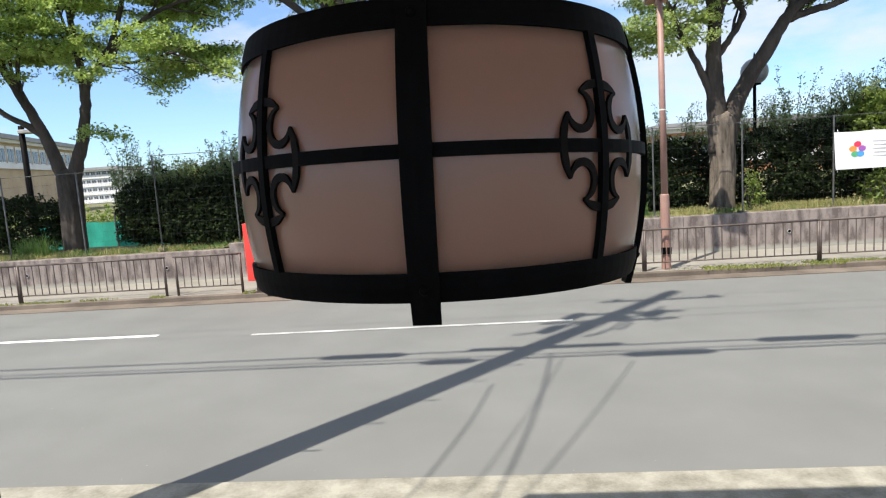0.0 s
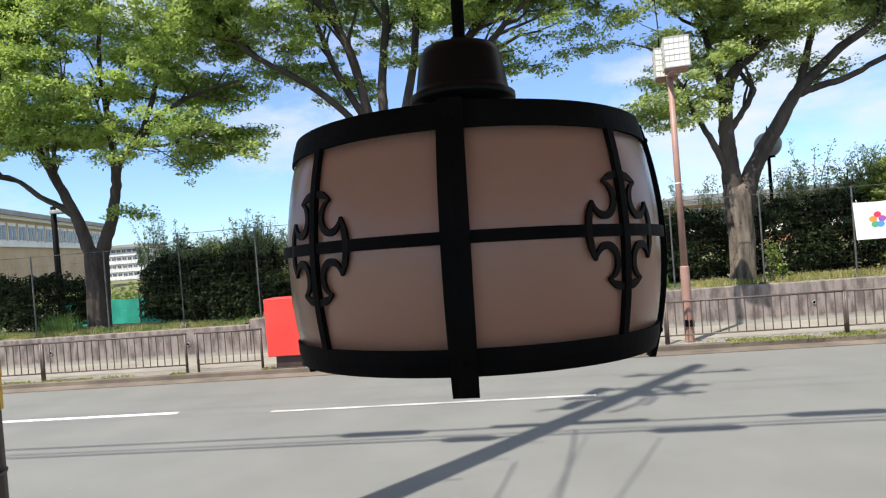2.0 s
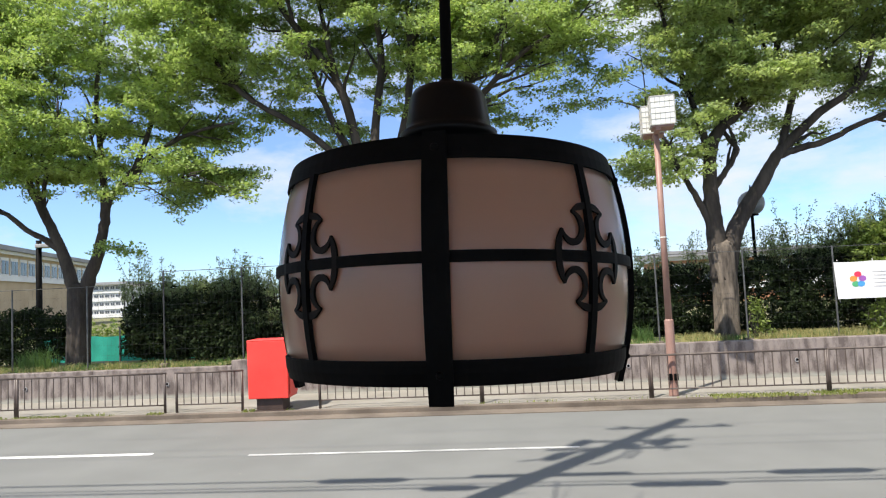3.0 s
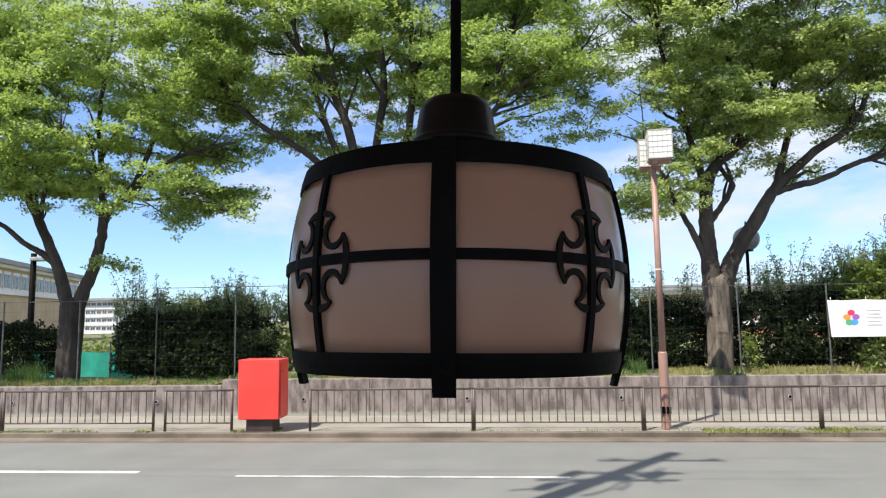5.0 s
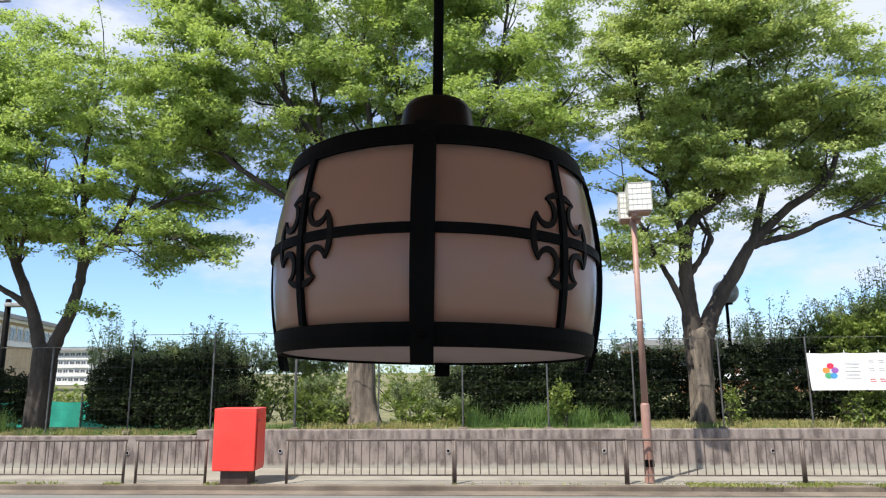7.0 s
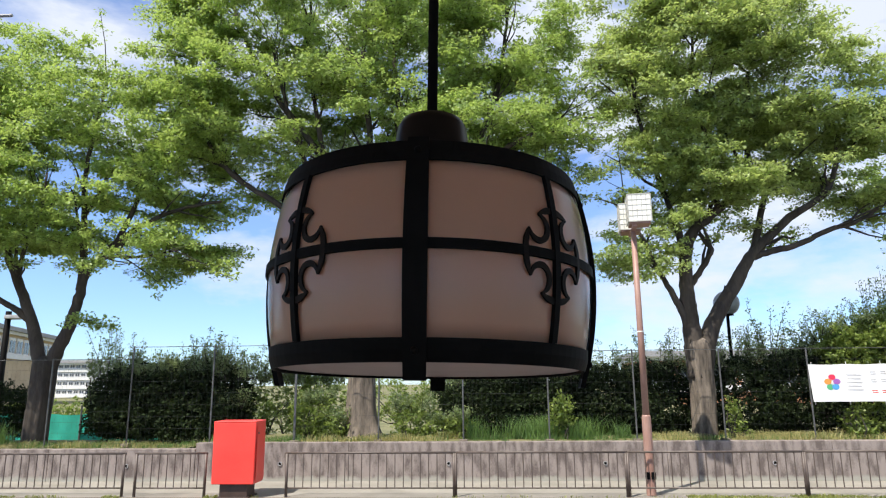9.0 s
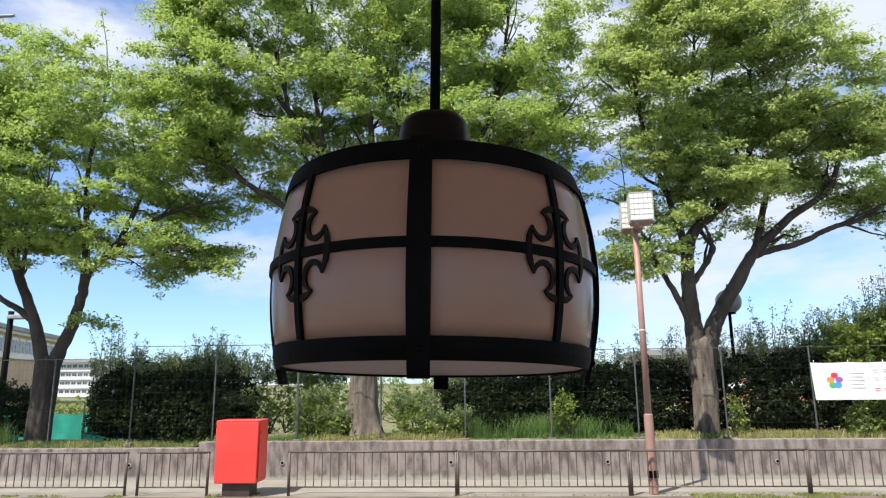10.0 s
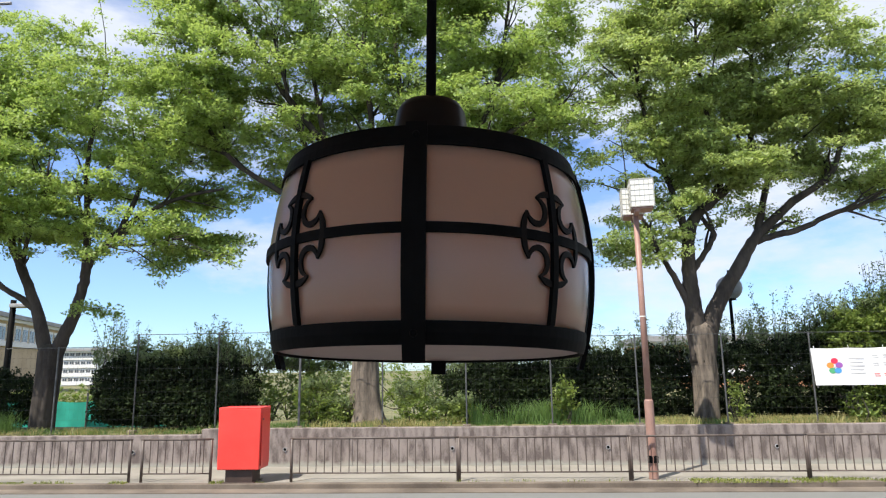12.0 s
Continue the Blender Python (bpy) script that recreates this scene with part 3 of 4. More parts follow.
def fence(x0, spans, step, foot, top):
    f = thing("wire_fence", (x0, Y_FENCE, foot), "tall grey wire fence with slim steel posts", "fence", "wire fence lengths")
    w = spans * step
    for k in range(spans + 1):
        post = part("post", rod((k * step, 0, -0.05), (k * step, 0, top), 0.018, seg=8), M_STEEL, f)
        part("block", solid(k * step - 0.085, k * step + 0.085, -0.09, 0.09, -0.12, 0.02, 0.012), M_DIRTY, post, "small concrete footing block")
    part("rail", rod((0, 0, top - 0.02), (w, 0, top - 0.02), 0.007, seg=6), M_STEEL, f)
    n = int(w / 0.10)
    vs, fs = [], []
    for k in range(n):
        x = k * 0.10
        vs += [(x - 0.0008, -0.012, 0.06), (x + 0.0008, -0.012, 0.06), (x + 0.0008, -0.012, top), (x - 0.0008, -0.012, top)]
    for k in range(9):
        z = 0.08 + (top - 0.1) * k / 8
        vs += [(0, -0.016, z - 0.0013), (w, -0.016, z - 0.0013), (w, -0.016, z + 0.0013), (0, -0.016, z + 0.0013)]
    tagged(fast("wire_mesh", np.array(vs), np.arange(len(vs)).reshape(-1, 4), M_WIRE, f), kind="stuff")
    return f


fence(-16.0, 5, 1.83, 0.74, 1.9)
fence(-3.17, 7, 1.80, 0.86, 1.85)
fence(-6.85, 2, 1.83, 0.80, 2.1)
fence(9.45, 4, 1.80, 0.86, 1.85)


# ---- banner ----
bn = thing("banner", (7.62, Y_FENCE - 0.06, 1.60), "white cloth banner with a coloured flower emblem tied to the fence", "banner")
bm = bmesh.new()
W, H = 2.9, 0.76
nx, nz = 40, 12


def sag(x, z):
    return 0.015 * math.sin(x * 5.1 + z * 2) + 0.012 * math.sin(x * 11 + 1.3), -0.012 * math.sin(math.pi * (x % 0.725) / 0.725) * (z / H)


def cloth(x, z, off=0.0):
    dy, dz = sag(x, z)
    return (x, dy - off, z + dz)


grid = [[bm.verts.new(cloth(W * i / nx + 0.03 * (1 - j / nz) * (i == 0), H * j / nz)) for j in range(nz + 1)] for i in range(nx + 1)]
for i in range(nx):
    for j in range(nz):
        bm.faces.new((grid[i][j], grid[i + 1][j], grid[i + 1][j + 1], grid[i][j + 1]))
part("sheet", bm, M_BANNER, bn, smooth=True)


def print_patch(name, x0, x1, z0, z1, mat, round_patch=False, n=14):
    bm = bmesh.new()
    if round_patch:
        cx, cz, rx, rz = (x0 + x1) / 2, (z0 + z1) / 2, (x1 - x0) / 2, (z1 - z0) / 2
        ring = [bm.verts.new(cloth(cx + rx * math.cos(2 * math.pi * k / n), cz + rz * math.sin(2 * math.pi * k / n), 0.005)) for k in range(n)]
        bm.faces.new(ring)
    else:
        k = max(2, int((x1 - x0) / 0.05))
        cols = [[bm.verts.new(cloth(x0 + (x1 - x0) * i / k, z, 0.005)) for z in (z0, z1)] for i in range(k + 1)]
        for a, c in zip(cols, cols[1:]):
            bm.faces.new((a[0], c[0], c[1], a[1]))
    return part(name, bm, mat, bn)


PETALS = ((0.44, 0.50, (0.75, 0.04, 0.10)), (0.35, 0.41, (0.85, 0.30, 0.06)), (0.53, 0.41, (0.36, 0.12, 0.45)), (0.39, 0.30, (0.10, 0.45, 0.20)), (0.50, 0.30, (0.08, 0.35, 0.70)))
for x, z, c in PETALS:
    m = material("emblem_print", tuple(0.85 * k for k in c), c, rough=0.7)
    print_patch("petal", x - 0.075, x + 0.075, z - 0.06, z + 0.06, m, True)
print_patch("petal_core", 0.415, 0.465, 0.365, 0.405, M_BANNER, True)
for k in range(5):
    z = 0.54 - 0.075 * k
    print_patch("text_bar", 0.72 + 0.02 * (k % 2), 1.04 - 0.03 * (k % 2), z - 0.009, z + 0.009, M_INK)
for row, mat in ((0.58, M_INK), (0.42, M_INK), (0.20, M_INKRED)):
    for k in range(8):
        x = 1.22 + 0.19 * k
        print_patch("text_bar", x, x + 0.11, row + 0.012, row + 0.03, mat)
        print_patch("text_bar", x + 0.01, x + 0.12, row - 0.03, row - 0.014, mat)
for k in range(5):
    x = 0.06 + (W - 0.12) * k / 4
    for z in (0.0, H):
        part("tie", rod((x, 0.0, z), (x + 0.02, 0.05, z + (0.05 if z else -0.06)), 0.005, seg=5), M_BANNER, bn, "short white cord")


# ---- trees ----
def smooth_line(pts, steps=5):
    """A rounded line through points."""
    fine = []
    k = steps * (len(pts) - 1)
    for i in range(k + 1):
        f = i / steps
        j = min(int(f), len(pts) - 2)
        f -= j
        p0, p1, p2, p3 = (Vector(pts[max(0, min(len(pts) - 1, j + d))]) for d in (-1, 0, 1, 2))
        fine.append(0.5 * (2 * p1 + (p2 - p0) * f + (2 * p0 - 5 * p1 + 4 * p2 - p3) * f * f + (3 * p1 - p0 - 3 * p2 + p3) * f ** 3))
    return fine


def bole(stem, girth, seed, flare):
    """A trunk with ridges, bumps and a spreading foot."""
    bm = sweep(bmesh.new(), stem, girth, 40)
    foot = stem[0].z
    for vert in bm.verts:
        q = vert.co
        near = min(stem, key=lambda c: (c - q).length_squared)
        out = (q - near) * Vector((1, 1, 0))
        a = math.atan2(out.y, out.x)
        spread = flare * math.exp(-max(0.0, q.z - foot - 0.12) / 0.32) * (1 + 0.55 * math.sin(5 * a + seed))
        ridge = 0.05 * math.sin(5 * a + 0.6 * q.z + seed) + 0.13 * noise.noise((3 * math.cos(a), 3 * math.sin(a), 0.9 * q.z + seed)) + 0.10 * noise.noise((8 * math.cos(a), 8 * math.sin(a), 1.6 * q.z))
        vert.co = q + out * (spread + ridge)
    return bm


def tree(name, base, limbs, crown, count, leaf_mat, label, seed, leaf=0.088, clump=0.225, bark=None, flare=0.35, fan=6, gap=-0.02):
    """Stout limbs, side branches along them, twigs grown towards points spread through the crown, and flat sprays of leaves on the twigs."""
    rng = np.random.default_rng(seed)
    t = thing(name, base, label, "tree")
    bark = bark or M_BARK
    nodes, radius, centres = [], [], []
    twigs = bmesh.new()
    for number, (pts, r0, r1) in enumerate(limbs):
        fine = smooth_line(pts)
        k = len(fine) - 1
        rr = [(r0 + (r1 - r0) * (i / k) ** 0.8) * (rng.uniform(0.94, 1.06) if number else 1.0) for i in range(k + 1)]
        if number == 0:
            d = (fine[-1] - fine[-2]).normalized()
            stem = fine + [fine[-1] + d * rr[-1] * h for h in (0.35, 0.6, 0.75)]
            girth = rr + [rr[-1] * g for g in (0.85, 0.55, 0.12)]
            part("trunk", bole(stem, girth, seed, flare), bark, t, smooth=True)
            continue
        fine = [q + Vector(rng.normal(size=3) * 0.008 * (i > 2)) for i, q in enumerate(fine)]
        part("limb", sweep(bmesh.new(), fine, rr, 14), M_SHADED_BARK, t, smooth=True)
        for q, r in zip(fine, rr):
            if q.z > 2.5:
                nodes.append(np.array(q))
                radius.append(r)
        # side branches that leave the limb at a narrow angle
        for _ in range(fan):
            i = int(rng.integers(int(k * 0.35), k))
            if fine[i].z < 3.6:
                continue
            d = (fine[min(i + 1, k)] - fine[i - 1]).normalized()
            side = Vector(rng.normal(size=3))
            side = (side - d * side.dot(d)).normalized()
            way = (d * 0.85 + side * 0.55 + Vector((0, 0, 0.12))).normalized()
            length = rng.uniform(0.9, 1.9)
            q = [fine[i] + way * length * f + Vector((0, 0, -0.10 * length * f * f)) + Vector(rng.normal(size=3) * 0.03 * (f > 0)) for f in (0, 0.25, 0.5, 0.75, 1)]
            b = min(rr[i] * 0.6, 0.05)
            br = [b, b * 0.8, b * 0.6, b * 0.42, 0.008]
            sweep(twigs, q, br, 6, cap=False)
            nodes += [np.array(p) for p in q[1:]]
            radius += br[1:]
            centres += [np.array(q[3]), np.array(q[4]), np.array(q[4]) + rng.normal(size=3) * 0.2]
    goals = []
    weights = np.array([np.prod(r) ** 0.85 for _, r in crown])
    while len(goals) < count:
        c, r = crown[rng.choice(len(crown), p=weights / weights.sum())]
        d = rng.normal(size=3)
        d /= np.linalg.norm(d)
        g = np.array(c) + d * rng.random() ** 0.40 * np.array(r)
        if noise.noise((g[0] * 0.75 + seed, g[1] * 0.75, g[2] * 1.25)) > gap:
            goals.append(g)
    goals = np.array(goals)
    start = np.array([min(np.linalg.norm(np.array(nodes) - g, axis=1)) for g in goals])
    for g in goals[np.argsort(start)]:
        d = np.array(nodes) - g
        far = np.linalg.norm(d, axis=1) + 0.9 * np.maximum(0, d[:, 2] + 0.2)
        i = int(np.argmin(far))
        a, b = Vector(nodes[i]), Vector(g)
        span = (b - a).length
        if span > 1.5:
            continue
        r0 = min(radius[i] * 0.65, 0.014 + 0.014 * span)
        bow = Vector(rng.normal(size=3) * 0.10 * span) + Vector((0, 0, 0.07 * span))
        pts = [a, a.lerp(b, 0.35) + bow * 0.8, a.lerp(b, 0.7) + bow * 0.8, b]
        rr = [r0, r0 * 0.75, r0 * 0.5, 0.006]
        sweep(twigs, pts, rr, 5, cap=False)
        nodes += [np.array(p) for p in pts[1:]]
        radius += rr[1:]
        # sprays that fan out flat from the twig's end
        ahead = math.atan2(g[1] - a.y, g[0] - a.x)
        centres += [g, np.array(pts[2])]
        for turn in (-0.9, -0.3, 0.35, 0.95):
            w = ahead + turn + rng.normal() * 0.25
            reach = rng.uniform(0.28, 0.62)
            tip = g + np.array((math.cos(w) * reach, math.sin(w) * reach, rng.normal() * 0.07 - 0.05))
            sweep(twigs, (Vector(g), Vector((g + tip) / 2 + np.array((0, 0, 0.03))), Vector(tip)), (0.007, 0.005, 0.003), 4, cap=False)
            centres += [tip, (g + tip) / 2]
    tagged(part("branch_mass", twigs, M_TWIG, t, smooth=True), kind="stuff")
    centres = np.array(centres)
    spread = rng.uniform(0.65, 1.25, (len(centres), 1)) * np.array((clump, clump, clump * 0.55))
    v, f = leaves(rng, centres, spread, 28, leaf, flat=0.5, droop=0.18, face=(-0.15, -0.26, 0.95), tilt=0.42)
    tagged(fast("crown", v, f, leaf_mat, t), kind="stuff")
    return t


# this trunk takes the darker bark: crown shade put into its colour
tree("zelkova_tree", (-9.45, 15.5, 0.70),
     (([(-0.02, 0, -0.15), (0.0, 0, 0.6), (0.05, 0, 1.3), (0.05, 0, 1.85)], 0.25, 0.27),
      ([(0.10, 0, 1.5), (0.28, 0, 2.1), (0.50, 0, 2.6), (0.70, 0, 3.4), (0.80, 0, 3.95), (1.11, 0, 4.36), (1.93, -0.1, 5.0), (3.1, -0.3, 5.45), (4.2, -0.4, 5.6)], 0.19, 0.03),
      ([(-0.03, 0, 1.5), (-0.15, 0, 2.1), (-0.48, 0, 3.07), (-0.95, -0.05, 4.07), (-1.57, -0.1, 5.38), (-2.0, -0.1, 6.2), (-2.5, 0, 7.8), (-2.7, 0, 9.2)], 0.175, 0.04),
      ([(0.72, 0, 3.6), (0.66, 0.1, 4.3), (0.55, 0.15, 5.2), (0.42, 0.2, 6.5), (0.5, 0.3, 8.0), (0.7, 0.3, 9.3)], 0.11, 0.03),
      ([(-0.40, 0, 2.85), (-0.66, -0.1, 3.08), (-1.0, -0.2, 3.31), (-1.63, -0.4, 3.84), (-2.2, -0.6, 4.05), (-3.4, -0.9, 4.8)], 0.10, 0.03),
      ([(-0.85, 0, 3.9), (-0.65, -0.2, 4.6), (-0.2, -0.4, 5.4), (-0.1, -0.5, 6.4)], 0.06, 0.025),
      ([(1.5, 0, 4.7), (1.8, 0.2, 5.8), (2.2, 0.3, 7.0), (2.4, 0.3, 8.2)], 0.075, 0.03),
      ([(0.48, 0, 2.55), (0.75, -0.15, 2.75), (1.05, -0.25, 2.82), (1.4, -0.3, 2.85)], 0.03, 0.01),
      ([(0.95, 0, 4.2), (1.7, -0.5, 4.3), (2.6, -0.9, 4.2), (3.6, -1.1, 4.3)], 0.05, 0.02)),
     # the lobe at (-2.0, -1.6, 4.6) is unseen, added to shade the trunk
     (((0.4, 0, 7.1), (3.5, 2.6, 2.8)), ((-2.9, 0, 7.6), (3.3, 2.6, 3.2)), ((2.7, -0.4, 4.55), (2.1, 1.4, 0.8)), ((-0.6, -0.5, 5.0), (3.4, 2.0, 0.9)), ((3.0, 0, 6.0), (1.6, 1.3, 1.2)), ((2.6, 0.2, 8.2), (1.5, 1.4, 1.3)), ((-2.0, -1.6, 4.6), (1.7, 1.2, 0.7)), ((0.95, -0.3, 2.85), (0.6, 0.5, 0.10))),
     760, M_LEAF, "tall zelkova tree with a forked trunk and bright green crown", 11, bark=M_SHADED_BARK, flare=0.08, gap=0.03)
tree("zelkova_tree", (-1.90, 15.45, 0.80),
     (([(0.02, 0, -0.1), (0.03, 0, 0.8), (0.02, 0, 2.0), (0.0, 0, 3.3)], 0.31, 0.27),
      ([(0.0, 0, 3.0), (-0.45, 0, 4.5), (-0.93, 0, 6.4), (-2.1, 0.1, 8.1), (-3.2, 0.2, 10.0), (-3.6, 0.2, 11.2)], 0.15, 0.04),
      ([(-0.3, 0, 4.0), (-0.95, -0.1, 5.2), (-1.5, -0.2, 6.7), (-2.0, -0.2, 8.2), (-2.4, -0.2, 9.8)], 0.10, 0.03),
      ([(-0.2, 0, 3.7), (-1.2, -0.2, 4.8), (-2.1, -0.3, 5.5), (-3.1, -0.4, 6.15), (-3.8, -0.4, 7.1), (-4.4, -0.4, 8.2), (-4.8, -0.4, 9.4)], 0.10, 0.03),
      ([(0.1, 0, 3.1), (0.5, 0, 4.8), (0.8, 0.1, 6.4), (0.78, 0.2, 8.5), (0.5, 0.2, 10.6)], 0.14, 0.04),
      ([(0.1, 0, 3.1), (1.2, -0.2, 4.5), (2.3, -0.5, 5.5), (2.8, -0.6, 6.0), (3.6, -0.8, 6.6), (4.7, -1.0, 7.0)], 0.12, 0.03),
      ([(0.15, 0, 3.3), (1.3, 0, 5.2), (2.5, 0, 6.6), (3.05, 0, 7.6), (3.4, 0.1, 9.1), (3.6, 0.2, 10.6)], 0.13, 0.03),
      ([(0.0, 0, 3.2), (-0.1, 0, 5.0), (0.1, 0.2, 7.0), (-0.1, 0.2, 9.0), (0.0, 0.2, 11.2)], 0.14, 0.04),
      ([(-0.9, 0, 6.2), (-1.2, 0.1, 7.6), (-1.5, 0.2, 9.2), (-1.5, 0.2, 11.0)], 0.08, 0.03)),
     (((0.5, 0.3, 8.3), (3.7, 2.5, 2.7)), ((-2.9, 0, 7.9), (2.5, 2.1, 2.1)), ((2.9, -0.2, 6.6), (2.6, 2.0, 1.4)), ((4.9, -0.3, 6.2), (1.0, 1.0, 0.6)), ((-1.2, 0.4, 5.8), (2.0, 1.4, 0.8)), ((-0.4, 0, 10.9), (4.6, 2.6, 1.7)), ((3.3, 0, 8.2), (1.9, 1.8, 1.6)), ((4.4, -0.4, 6.9), (1.2, 1.2, 1.0)), ((3.6, -0.2, 9.5), (1.6, 1.5, 1.2)), ((4.3, -0.3, 7.9), (1.3, 1.3, 1.3)), ((-4.5, 0, 9.6), (1.3, 1.4, 1.6))),
     980, M_LEAF, "tall zelkova tree with a straight trunk and fanning limbs", 23, flare=0.75, fan=12, gap=0.05)
tree("zelkova_tree", (5.68, 15.45, 0.80),
     (([(-0.03, 0, -0.1), (0.0, 0, 0.7), (0.0, 0, 1.4), (-0.02, 0, 2.0)], 0.235, 0.275),
      ([(-0.06, 0, 1.3), (-0.11, 0, 2.2), (-0.15, 0, 2.9), (-0.15, 0, 3.5), (-0.10, 0, 4.14), (0.14, 0, 4.66), (0.63, 0, 5.06), (1.33, 0.1, 5.72), (1.64, 0.2, 6.83), (1.8, 0.2, 8.6)], 0.235, 0.05),
      ([(0.04, 0, 1.4), (0.34, 0, 2.45), (0.98, 0, 3.46), (1.42, 0, 4.1), (2.26, -0.1, 4.88), (3.17, -0.2, 5.53), (3.5, -0.2, 6.8)], 0.225, 0.04),
      ([(1.40, 0, 4.0), (1.75, -0.1, 4.1), (2.3, -0.2, 4.22), (2.98, -0.3, 4.53), (3.63, -0.4, 4.71), (4.2, -0.5, 5.1), (5.2, -0.7, 5.5)], 0.09, 0.03),
      ([(-0.15, 0, 2.2), (-0.30, -0.05, 2.71), (-0.55, -0.1, 3.23), (-0.9, -0.2, 3.89), (-1.1, -0.2, 4.42), (-1.6, -0.3, 5.2)], 0.10, 0.03),
      ([(-0.12, 0, 3.3), (0.11, -0.08, 3.61), (0.36, -0.1, 4.0), (0.42, -0.1, 4.19), (0.22, -0.05, 4.55)], 0.075, 0.05),
      ([(-0.12, 0, 4.0), (-0.3, 0.1, 5.0), (-0.6, 0.2, 6.2), (-0.9, 0.2, 7.6), (-1.0, 0.2, 9.0)], 0.10, 0.03),
      ([(1.42, 0, 4.1), (1.75, 0.1, 5.2), (2.2, 0.1, 6.4), (2.6, 0.1, 8.2)], 0.10, 0.03),
      ([(0.7, 0, 5.1), (0.6, -0.2, 6.2), (0.4, -0.2, 7.6), (0.4, -0.2, 9.4)], 0.08, 0.03)),
     (((0.9, 0, 8.3), (3.2, 2.6, 2.3)), ((2.7, -0.2, 7.2), (2.0, 2.0, 1.9)), ((0.3, -0.3, 5.5), (1.7, 1.4, 1.1)), ((3.6, -0.3, 6.4), (1.3, 1.3, 1.3)), ((-0.4, -0.2, 6.1), (1.3, 1.2, 0.9)), ((-1.3, -0.3, 4.1), (0.9, 0.8, 0.65)), ((1.9, -0.3, 5.0), (0.9, 0.8, 0.6)), ((4.4, -0.7, 5.0), (1.0, 0.9, 0.45)), ((0.3, 0, 10.0), (2.6, 2.4, 1.3)), ((-1.9, -0.2, 5.7), (0.7, 0.8, 0.45))),
     800, M_LEAF_DEEP, "tall zelkova tree with a stout forked trunk and deep green crown", 37, flare=0.15, gap=0.03)
tree("zelkova_tree", (13.6, 16.3, 0.80),
     (([(0, 0, -0.1), (0.0, 0, 0.8), (0.0, 0, 1.6), (0, 0, 2.3)], 0.26, 0.24),
      ([(0.0, 0, 1.9), (-0.5, 0, 3.2), (-1.2, 0, 4.8), (-1.8, 0, 6.6), (-2.0, 0, 8.4)], 0.16, 0.03),
      ([(0.0, 0, 1.9), (0.4, 0, 3.4), (0.9, 0, 5.4), (1.2, 0, 7.6)], 0.16, 0.03),
      ([(-0.4, 0, 2.9), (-1.3, -0.2, 3.6), (-2.2, -0.4, 4.0), (-2.9, -0.5, 4.2)], 0.07, 0.02)),
     (((-1.3, 0, 7.0), (1.9, 1.7, 2.4)), ((0.8, 0, 7.2), (2.0, 1.7, 2.6)), ((-2.2, -0.3, 4.4), (1.0, 0.9, 0.7))),
     260, M_LEAF, "zelkova tree with a pale green crown", 53, flare=0.2, gap=-0.05)


# ---- hedges, shrubs and grass on the bank ----
def hedge(name, lumps, count, mat, label, seed, leaf=0.085, sprigs=0, category="hedge"):
    """Leaves massed over uneven lumps, on thin stems, with loose sprigs at the top."""
    rng = np.random.default_rng(seed)
    x, y, z = lumps[0][0]
    h = thing(name, (x, y, 0.80), label, category)
    base = np.array((x, y, 0.80))
    stems = bmesh.new()
    pts = []
    vol = np.array([np.prod(r) ** 0.8 for _, r in lumps])
    for (c, r), k in zip(lumps, (count * vol / vol.sum()).astype(int)):
        d = rng.normal(size=(k, 3))
        d /= np.linalg.norm(d, axis=1)[:, None]
        wob = np.array([noise.noise(Vector(q * 2.2) + Vector(c)) for q in d])[:, None]
        p = np.array(c) + d * (0.55 + 0.45 * rng.random((k, 1)) ** 0.6 + (0.28 if category == "hedge" else 0.6) * wob) * np.array(r)
        pts.append(p[p[:, 2] > 0.85])
        for _ in range(6):
            foot = np.array((c[0] + rng.uniform(-0.6, 0.6) * r[0], c[1] + rng.uniform(-0.4, 0.4) * r[1], 0.75)) - base
            top = np.array(c) + rng.normal(size=3) * np.array(r) * 0.4 - base
            sweep(stems, (foot, (foot + top) / 2 + rng.normal(size=3) * 0.08, top), (0.025, 0.016, 0.006), 5, cap=False)
    pts = np.concatenate(pts)
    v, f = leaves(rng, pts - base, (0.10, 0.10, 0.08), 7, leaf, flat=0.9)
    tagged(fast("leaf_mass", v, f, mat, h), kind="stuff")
    if sprigs:
        ends = []
        for _ in range(sprigs):
            c, r = lumps[rng.integers(len(lumps))]
            foot = np.array((c[0] + rng.uniform(-0.95, 0.95) * r[0], c[1] + rng.uniform(-0.5, 0.5) * r[1], c[2] + 0.6 * r[2])) - base
            tip = foot + np.array((rng.normal() * 0.18, rng.normal() * 0.12, r[2] * rng.uniform(0.25, 1.1) * (0.8 + 0.7 * noise.noise((1.3 * (foot[0] + x), 0.4, seed)))))
            sweep(stems, (foot, (foot + tip) / 2 + rng.normal(size=3) * 0.04, tip), (0.008, 0.006, 0.003), 4, cap=False)
            for q in np.linspace(0.30, 1.0, 9):
                ends.append(foot + (tip - foot) * q + rng.normal(size=3) * 0.03)
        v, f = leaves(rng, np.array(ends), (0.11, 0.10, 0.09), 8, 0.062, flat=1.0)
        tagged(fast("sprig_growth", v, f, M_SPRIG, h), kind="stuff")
    tagged(part("woody_growth", stems, M_TWIG, h), kind="stuff")
    return h


